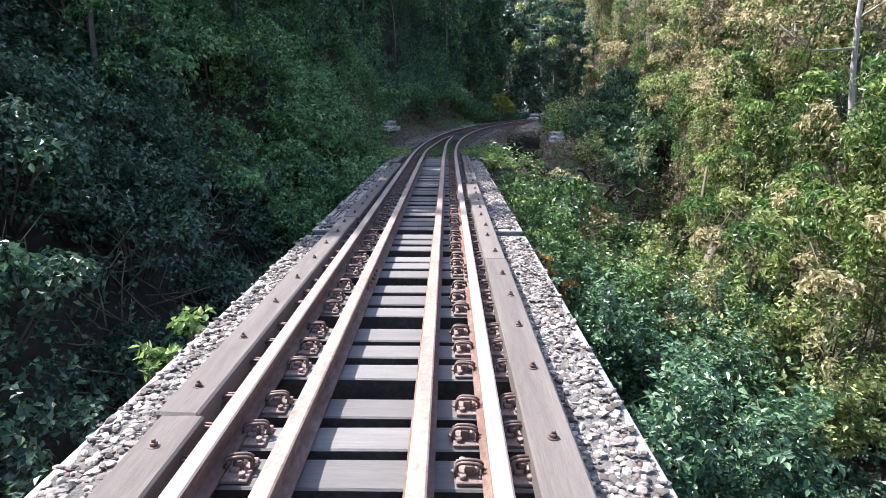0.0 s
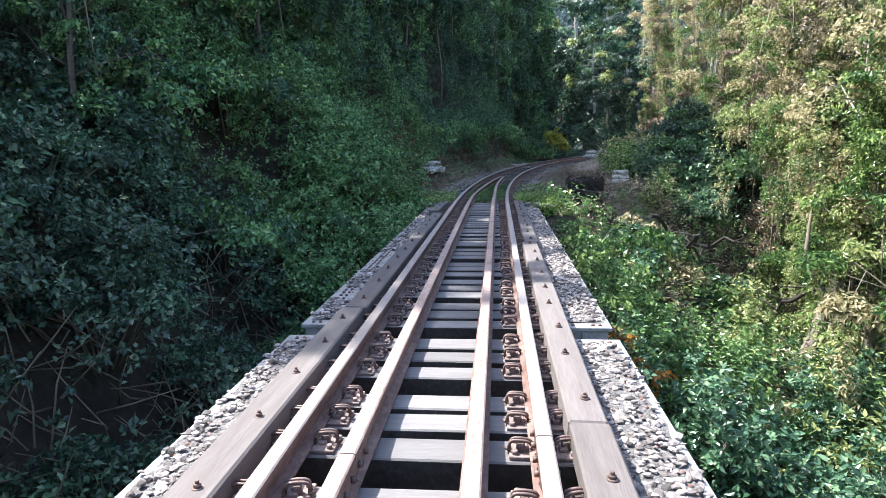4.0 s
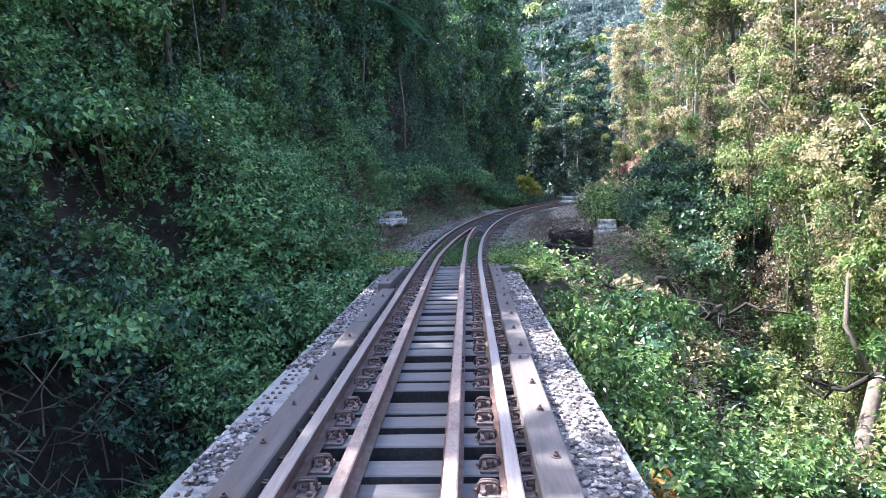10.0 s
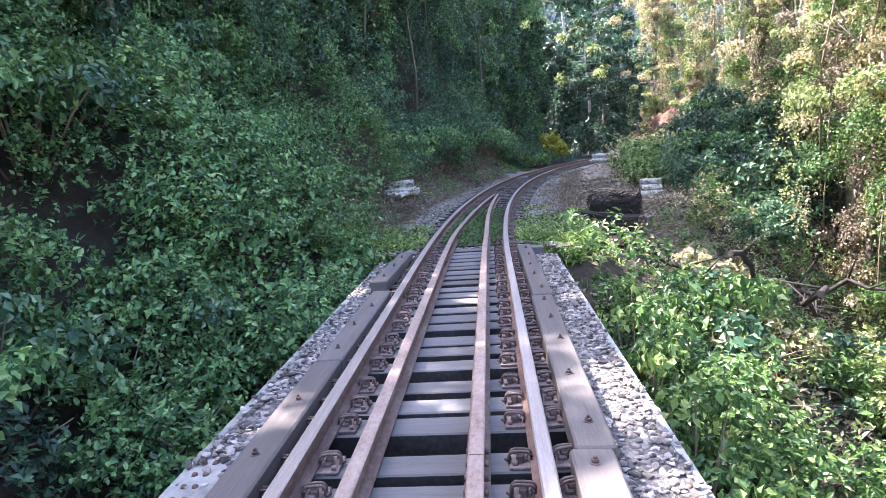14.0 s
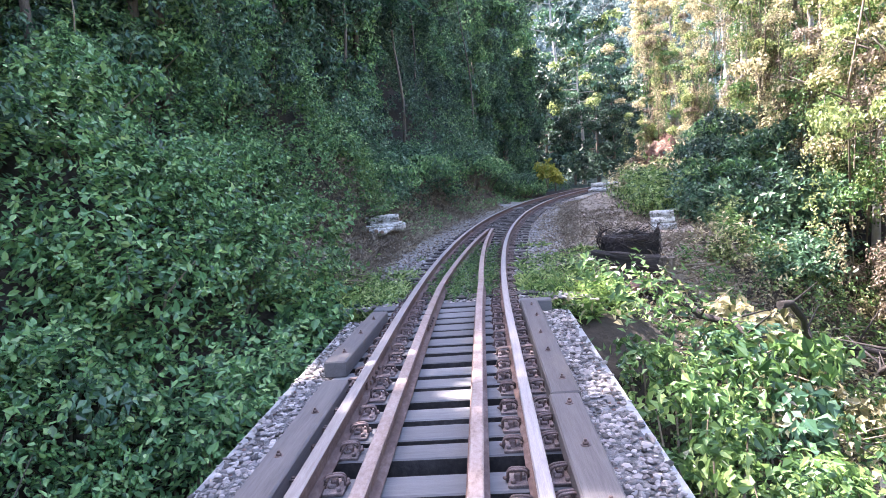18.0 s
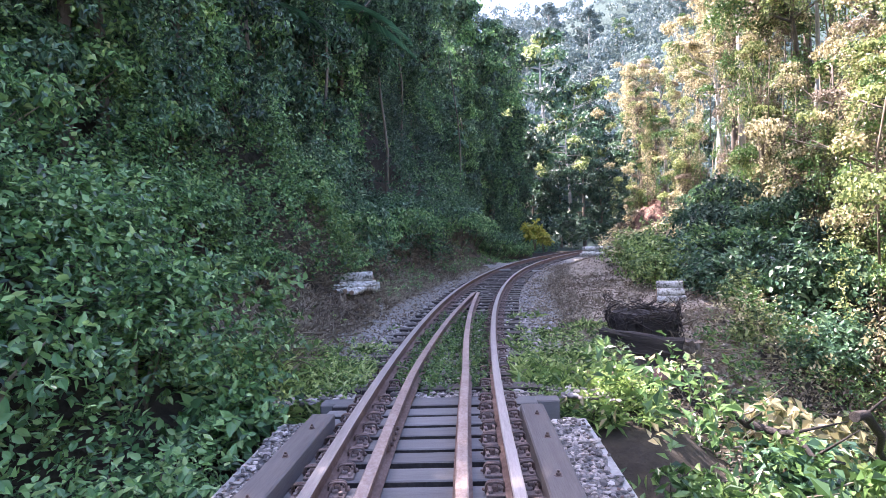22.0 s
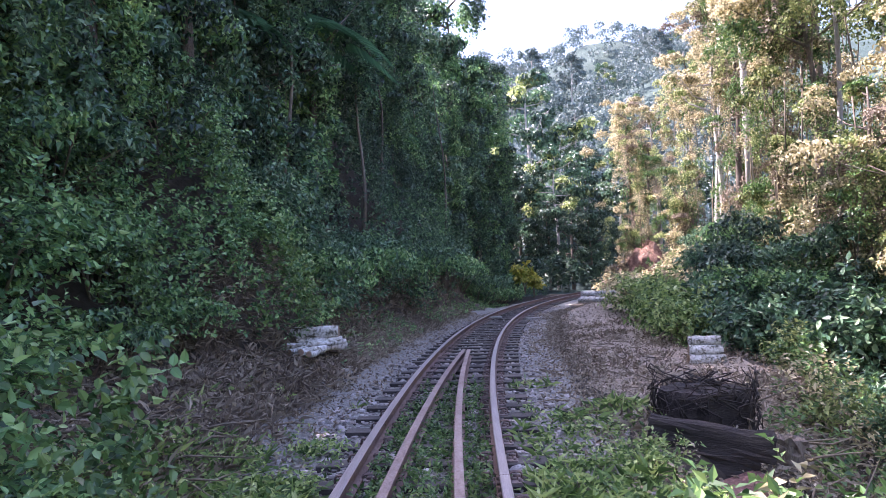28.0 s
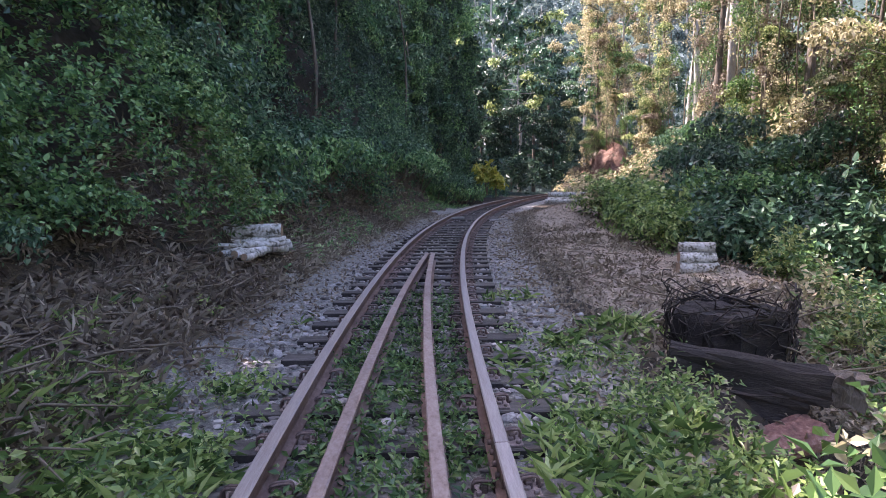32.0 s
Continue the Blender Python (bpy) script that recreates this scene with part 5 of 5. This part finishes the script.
tube(bm, [(8.6, 18.6, -1.4), (7.6, 17.7, -2.4), (6.9, 16.9, -3.2), (6.2, 16.2, -4.2)], [0.1, 0.12, 0.14, 0.17], 10)
tube(bm, [(7.6, 17.7, -2.4), (7.2, 18.0, -1.4), (7.4, 18.3, -0.4)], [0.07, 0.05, 0.03], 7)
tagged(part("leaning_trunk", bm, M_bark), "pale bare tree trunk leaning in the ravine", "tree trunk")

bm = bmesh.new()
px, py = 11.8, 38.4
pz = float(height(np.array(px), np.array(py)))
tube(bm, [(px, py, pz - 0.3), (px + 0.03, py, pz + 5), (px - 0.05, py, pz + 11), (px - 0.1, py, pz + 16)], [0.15, 0.13, 0.11, 0.08], 10)
tagged(part("bare_pole", bm, M_palebark), "tall straight pale grey bare trunk among the trees", "tree trunk")


bm = bmesh.new()
bmesh.ops.create_icosphere(bm, subdivisions=4, radius=1)
for v in bm.verts:
    k = 1 + 0.22 * noise.noise(v.co * 1.3) + 0.07 * noise.noise(v.co * 5.0)
    v.co = Vector((v.co.x * 1.3 * k + 0.35 * noise.noise(v.co * 3.0), v.co.y * 3.6 * k, v.co.z * 2.4 * k * (1 + 0.2 * noise.noise(v.co * 2.6 + Vector((5, 0, 0))))))
tagged(part("earth_bank", bm, M_redearth), "bare reddish earth bank of the cutting above the bend", "earth bank", kind="structure").matrix_basis = Matrix.Translation((14.3, 59.5, 0.9))


# ---- litter, weeds and single plants ----
def scatter(name, label, cat, seed, n, area, mats, size, leaves, long, up=0.5, off=0.0, wide=0.5, wants=None):
    rng = np.random.default_rng(seed)
    d, y = rng.uniform(area[0], area[1], n), rng.uniform(area[2], area[3], n)
    x = d + centre(y)
    ok = np.ones(n, bool) if wants is None else wants(d, y, rng)
    x, y = x[ok], y[ok]
    p = np.stack([x, y, height(x, y) + off + 0.01], 1)
    w = rng.normal(0, 0.5, (len(x), 3)) + np.array([0, 0, up])
    v, f = sprays(rng, p, w, long, leaves, size, wide)
    return tagged(new(name, mesh_from(name, v, f, mats)), label, cat, kind="stuff")


scatter("leaf_litter", "brown fallen leaves on the bare ground", "leaf litter", 91, 7600, (-3.7, -1.5, 18.5, 36), [L_dry], 0.062, 3, 0.12, 0.05)
scatter("leaf_litter", "reddish brown fallen leaves on the clearing", "leaf litter", 92, 7600, (1.6, 5.2, 20.0, 42), [L_dry], 0.062, 3, 0.12, 0.05)
scatter("leaf_litter", "dry fallen leaves and straw on the sunlit slope", "leaf litter", 90, 5200, (2.4, 7.5, 14.5, 24), [L_dry], 0.085, 4, 0.2, 0.25)
scatter("leaf_litter", "brown fallen leaves blown over the edge of the ballast", "leaf litter", 88, 3600, (0.95, 2.3, 18.5, 40), [L_dry], 0.06, 3, 0.12, 0.05, 0.03, wants=lambda d, y, r: r.random(len(d)) < np.clip(d - 0.7, 0, 1))
scatter("leaf_litter", "brown fallen leaves blown over the edge of the ballast", "leaf litter", 89, 3600, (-2.3, -0.95, 18.5, 40), [L_dry], 0.06, 3, 0.12, 0.05, 0.03, wants=lambda d, y, r: r.random(len(d)) < np.clip(-d - 0.7, 0, 1))
# Sun dapple on the weeds is in their bright leaf tone.
scatter("trackside_weeds", "low green weeds beside the track", "weeds", 93, 1700, (-2.6, -0.75, 17.7, 23), [L_bright], 0.06, 9, 0.2, 0.9, 0.03, wants=lambda d, y, r: lump(d, y, 0, 0.8) + r.normal(0, 0.3, len(d)) > -0.4 + 0.4 * (y - 17.9))
scatter("trackside_weeds", "low green weeds beside the track", "weeds", 94, 1500, (0.8, 2.2, 17.7, 24.5), [L_bright], 0.055, 9, 0.18, 0.9, 0.03, wants=lambda d, y, r: lump(d, y, 0, 0.8) + r.normal(0, 0.3, len(d)) > -0.9 + 0.5 * (y - 17.9))
scatter("track_weeds", "small weeds growing between the rails", "weeds", 95, 1500, (-0.45, 0.45, 17.9, 26), [L_green], 0.05, 8, 0.13, 0.9, 0.06, wants=lambda d, y, r: r.random(len(d)) < np.clip(1.4 - 0.22 * (y - 17.9), 0, 1))


# The grass has sun dapple coloured in the same way.
scatter("grass_tufts", "green grass growing through the gravel beside the track", "grass", 96, 2400, (0.75, 2.3, 17.7, 27), [L_bright], 0.17, 7, 0.07, 1.6, wide=0.1, wants=lambda d, y, r: (lump(d, y, 0, 0.7) + r.normal(0, 0.3, len(d)) > -0.3 + 0.32 * (y - 18.6)) & ((d < 1.85) | (y > 21.2)))
scatter("grass_tufts", "green grass growing through the gravel beside the track", "grass", 97, 2400, (-2.7, -0.75, 17.7, 27), [L_bright], 0.17, 7, 0.07, 1.6, wide=0.1, wants=lambda d, y, r: lump(d + 5, y, 0, 0.7) + r.normal(0, 0.3, len(d)) > -0.1 + 0.3 * (y - 18.6))
scatter("dry_grass", "dead straw and dry stalks on the bare verge", "dry grass", 98, 7000, (-3.8, -1.6, 18.8, 40), [L_dry], 0.17, 6, 0.06, 0.6, wide=0.05, wants=lambda d, y, r: lump(d, y + 9, 0, 0.9) + r.normal(0, 0.4, len(d)) > -0.2)
scatter("dry_grass", "dead straw and dry stalks at the edge of the clearing", "dry grass", 99, 2200, (1.7, 4.9, 20.8, 34), [L_dry], 0.16, 6, 0.06, 0.6, wide=0.05, wants=lambda d, y, r: lump(d, y + 9, 0, 0.9) + r.normal(0, 0.4, len(d)) > 0.3)
scatter("verge_weeds", "low dark green weeds creeping over the verge", "weeds", 100, 1500, (-3.2, -1.75, 24, 48), [L_mid], 0.08, 8, 0.2, 0.9, wants=lambda d, y, r: lump(d, y, 0, 1.1) + r.normal(0, 0.3, len(d)) > 0.3 - 0.5 * (y > 29))


def bush(seed, n, rad, tall, mat, size, leaves=10, long=0.4, stems=6):
    rng = np.random.default_rng(seed)
    top = new("shrub")
    bm = bmesh.new()
    ends = []
    for _ in range(stems):
        a = rng.uniform(0, 6.28)
        e = Vector((math.cos(a) * rad * rng.uniform(0.3, 0.9), math.sin(a) * rad * rng.uniform(0.3, 0.9), tall * rng.uniform(0.6, 1.0)))
        tube(bm, [(0, 0, -0.3), e * 0.5 + Vector((0, 0, 0.15 * tall)), e], [0.018, 0.013, 0.005], 5)
        ends.append(e)
    part("stem", bm, M_stem, top)
    p = np.array([tuple(ends[int(i)] * float(rng.uniform(0.45, 1.0))) for i in rng.integers(0, stems, n)]) + rng.normal(0, 0.22 * rad, (n, 3))
    w = p * np.array([1, 1, 0.3]) + rng.normal(0, 0.3, (n, 3)) + np.array([0, 0, 0.35])
    v, f = sprays(rng, p, w, long, leaves, size, 0.58, 0.3, fine=True)
    piece("foliage", mesh_from("foliage", v, f, [mat]), top)
    return top


def bushes(kind, label, group, rows):
    for i, (x, y, up, s, r) in enumerate(rows):
        m = spot(x, y, up) @ pose(0, 0, 0, 0, 0, r)
        ob = copy_thing(kind, m) if i else kind
        ob.matrix_basis = m
        ob.scale = (s, s, s)
        tagged(ob, label, "shrub", group)


RAVINE = [(2.5, 15.2, -0.9, 0.9, 0), (2.2, 15.9, -0.85, 0.7, 70), (2.9, 13.7, -1.3, 1.0, 130), (3.2, 15.6, -1.7, 0.9, 200), (2.3, 12.4, -1.1, 1.0, 260), (3.6, 12.4, -1.7, 1.0, 20), (2.6, 10.6, -1.4, 1.0, 90),
          (4.2, 14.4, -1.6, 1.0, 150), (3.6, 10.0, -1.9, 1.1, 300), (3.0, 8.0, -1.7, 1.1, 45), (5.0, 10.9, -2.3, 1.1, 10), (4.4, 8.0, -2.2, 1.1, 210), (2.2, 14.4, -0.9, 0.8, 15),
          (5.4, 13.0, -2.1, 1.0, 141), (2.0, 11.4, -1.2, 0.8, 310)]
bushes(bush(101, 250, 0.7, 2.2, L_green, 0.085), "tall leafy green shrub growing beside the bridge", "ravine shrubs",
       [(x, y, z - 2.2 * s - float(height(np.array(x), np.array(y))), s, r) for x, y, z, s, r in RAVINE if y > 11.5 and x < 5])
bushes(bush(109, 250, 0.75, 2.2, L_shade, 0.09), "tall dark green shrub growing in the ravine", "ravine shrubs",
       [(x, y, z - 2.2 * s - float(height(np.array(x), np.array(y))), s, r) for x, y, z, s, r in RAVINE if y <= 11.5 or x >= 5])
bushes(bush(107, 120, 0.6, 1.1, L_canopy, 0.1, 9, 0.32), "dry olive green shrub on the sunlit slope", "slope shrubs",
       [(4.4, 18.4, -0.3, 0.8, 0), (5.2, 20.4, -0.2, 0.8, 60), (5.9, 17.6, 0.1, 1.0, 120), (6.4, 15.0, 0.4, 1.1, 200), (5.6, 12.2, 0.6, 1.1, 280), (6.6, 19.8, 0.0, 1.0, 20), (4.9, 22.6, -0.2, 0.7, 95),
        (6.0, 9.6, 0.6, 1.2, 310), (6.9, 12.4, 0.5, 1.2, 44), (3.9, 18.9, -0.4, 0.6, 155), (5.2, 15.6, 0.3, 0.9, 77), (6.0, 25.4, -0.1, 0.8, 12)])
bushes(bush(102, 230, 0.7, 1.2, L_mid, 0.078), "broad-leaved dark green shrub at the edge of the bridge", "hillside shrubs",
       [(-1.9, 16.4, 0.0, 0.9, 0), (-2.3, 15.4, 0.2, 1.0, 80), (-2.5, 17.4, 0.0, 1.0, 150), (-2.6, 14.2, 0.7, 1.0, 210), (-3.0, 16.2, 0.1, 1.2, 300), (-3.5, 18.4, -0.1, 1.0, 30), (-3.9, 20.2, 0, 1.0, 120),
        (-3.9, 22.0, 0, 1.0, 190)])
bushes(bush(103, 30, 0.22, 0.45, L_bright, 0.14, 7, 0.2), "sunlit broad-leaved plant beside the girder", "edge plants",
       [(-1.36, 5.2, 4.85, 0.42, 0), (-1.42, 4.85, 4.75, 0.42, 90), (-1.85, 3.15, 4.2, 0.6, 200)])
bushes(bush(104, 60, 0.4, 0.9, L_yellow, 0.2, 9, 0.35), "small yellow-leaved shrub at the bend of the track", "yellow shrubs",
       [(4.5, 50.0, 0.9, 1.3, 0), (4.9, 49.4, 0.6, 1.0, 140)])
bushes(bush(105, 40, 0.3, 0.5, L_orange, 0.16, 8, 0.3), "withered orange fern leaves beside the girder", "withered plants", [(1.95, 11.9, 3.3, 0.8, 0), (2.1, 11.3, 3.2, 0.7, 100)])
bushes(bush(106, 230, 0.9, 1.0, L_bright, 0.105), "bright green low bush beside the clearing", "bank bushes",
       [(5.0, 28.0, 0.0, 0.9, 0), (5.7, 30.0, 0.0, 1.2, 100), (6.4, 32.5, 0.1, 1.3, 200), (5.9, 34.8, 0, 1.0, 20)])
bushes(bush(110, 230, 0.9, 1.0, L_shade, 0.105), "dense dark green bush on the bank beside the clearing", "bank bushes",
       [(6.2, 27.5, -0.1, 1.2, 280), (7.2, 30.5, 0, 1.4, 60), (7.8, 27.2, 0.2, 1.5, 330), (7.2, 24.6, 0.0, 1.1, 240), (6.4, 23.4, -0.1, 0.8, 170)])


def fern(seed):
    """A tree fern: a slim trunk and arching fronds with leaflets."""
    rng = np.random.default_rng(seed)
    top = new("tree_fern")
    bm = bmesh.new()
    tube(bm, [(0, 0, -1), (0.1, 0, 1.5), (0.15, 0.05, 3.2)], [0.1, 0.08, 0.07], 8)
    part("trunk", bm, M_bark, top)
    for k in range(13):
        a = k * math.tau / 13 + rng.uniform(-0.2, 0.2)
        t = np.linspace(0.05, 1, 44)
        r, z = 2.1 * t, 3.2 + 1.1 * t - 1.9 * t ** 2
        c = np.stack([0.15 + r * math.cos(a), 0.05 + r * math.sin(a), z], 1)
        sv = np.array([-math.sin(a), math.cos(a), 0])
        ln = (0.55 * np.sin(np.pi * np.clip(t * 0.95 + 0.03, 0, 1)) ** 0.7)[:, None]
        fw = np.array([math.cos(a), math.sin(a), -0.2])
        vs, fs = [], []
        for s in (-1, 1):
            tip = c + (sv * s * 0.95 + fw * 0.35) * ln - np.array([0, 0, 0.25]) * ln
            w = fw * 0.03
            o = sum(len(q) for q in vs)
            vs.append(np.stack([c - w, c + (tip - c) * 0.4 - w, tip, c + (tip - c) * 0.4 + w], 1).reshape(-1, 3))
            q = np.arange(len(t))[:, None] * 4 + o
            fs.append(np.concatenate([q + [0, 1, 2], q + [0, 2, 3]], 1).reshape(-1, 3))
        piece("frond", mesh_from("frond", np.concatenate(vs), np.concatenate(fs), [L_fern]), top)
    return top


f0 = fern(111)
for i, (x, y, up, s, r) in enumerate([(-4.6, 32.4, 1.0, 1.6, 20), (-4.6, 27.5, 1.0, 0.8, 50), (-3.4, 46.0, 0.6, 0.9, 100), (-2.2, 44.0, 0, 0.7, 210), (-5.6, 22.0, 2.2, 0.9, 300)]):
    m = spot(x, y, up) @ pose(0, 0, 0, 0, 0, r)
    ob = copy_thing(f0, m) if i else f0
    ob.matrix_basis = m
    ob.scale = (s, s, s)
    tagged(ob, "dark green tree fern with arching fronds on the hillside", "tree fern", "tree ferns")


def sapling(seed):
    rng = np.random.default_rng(seed)
    bm = bmesh.new()
    w = rng.uniform(-0.25, 0.25, 2)
    tube(bm, [(w[0] * math.sin(k * 0.9), w[1] * math.sin(k * 0.7 + 1), k * 1.0 - 0.5) for k in range(10)], [0.06 - 0.0048 * k for k in range(10)], 6)
    me = bpy.data.meshes.new("slender_trunk")
    bm.to_mesh(me)
    bm.free()
    me.materials.append(M_bark)
    return me


rng = np.random.default_rng(120)
slim = [sapling(121 + k) for k in range(4)]
for k in range(4):
    y = rng.uniform(28, 46)
    x = float(centre(np.array(y))) - rng.uniform(3.3, 5.2)
    ob = piece("slender_trunk", slim[k % 4], None, "", spot(x, y) @ pose(0, 0, 0, rng.uniform(-6, 6), rng.uniform(-4, 10), rng.uniform(0, 360)))
    tagged(ob, "slender pale trunk standing in the dark undergrowth", "tree trunk", "slender trunks")


bushes(bush(108, 90, 0.4, 0.6, L_mid, 0.12, 9, 0.3), "low broad-leaved plant spilling over the girder edge", "girder edge plants",
       [(-1.65, 15.6, 0.0, 1.0, 0), (-1.75, 16.6, -0.1, 1.0, 80), (-1.7, 14.7, 0.3, 0.9, 150), (-1.75, 17.4, -0.1, 0.9, 220), (-1.9, 13.7, 0.8, 1.0, 300)])
for x, y, z, ln, yaw, tilt in ((4.6, 17.2, -1.1, 1.7, 62, 14), (5.4, 18.3, -1.2, 1.8, -55, -12), (4.2, 18.6, -0.85, 1.4, 40, 18), (6.2, 16.2, -2.0, 1.7, 100, 18), (3.2, 18.2, -0.7, 1.2, -60, 14)):
    bm = bmesh.new()
    r = np.random.default_rng(int(ln * 100))
    pts = [(-ln / 2 + ln * k / 5, float(r.normal(0, 0.11)), float(r.normal(0, 0.08))) for k in range(6)]
    tube(bm, pts, [0.05, 0.046, 0.04, 0.033, 0.024, 0.012], 7)
    for k in (1, 2, 3, 4):
        e = Vector(pts[k]) + Vector((float(r.uniform(0.2, 0.5)), float(r.normal(0, 0.35)), float(r.uniform(0.1, 0.5))))
        tube(bm, [pts[k], e], [0.018, 0.005], 5)
    ob = tagged(part("fallen_branch", bm, M_oldwood), "dark brown fallen branch lying on the ravine slope", "fallen branch", "fallen branches")
    ob.matrix_basis = pose(x, y, z, 0, tilt, yaw)


# pale boards lying across the track
for x, y, z, turn, ln in ((3.25, 36.6, -0.2, 12, 0.75), (1.75, 36.9, -0.135, 12, 0.6)):
    bm = box(bmesh.new(), (-ln / 2, -0.13, 0), (ln / 2, 0.13, 0.055), 0.008, 0.006, np.random.default_rng(int(y * 10)))
    ob = tagged(part("board", bm, M_concrete), "pale weathered board lying across the track", "board", "boards")
    ob.matrix_basis = pose(x, y, z, 0, 0, turn)
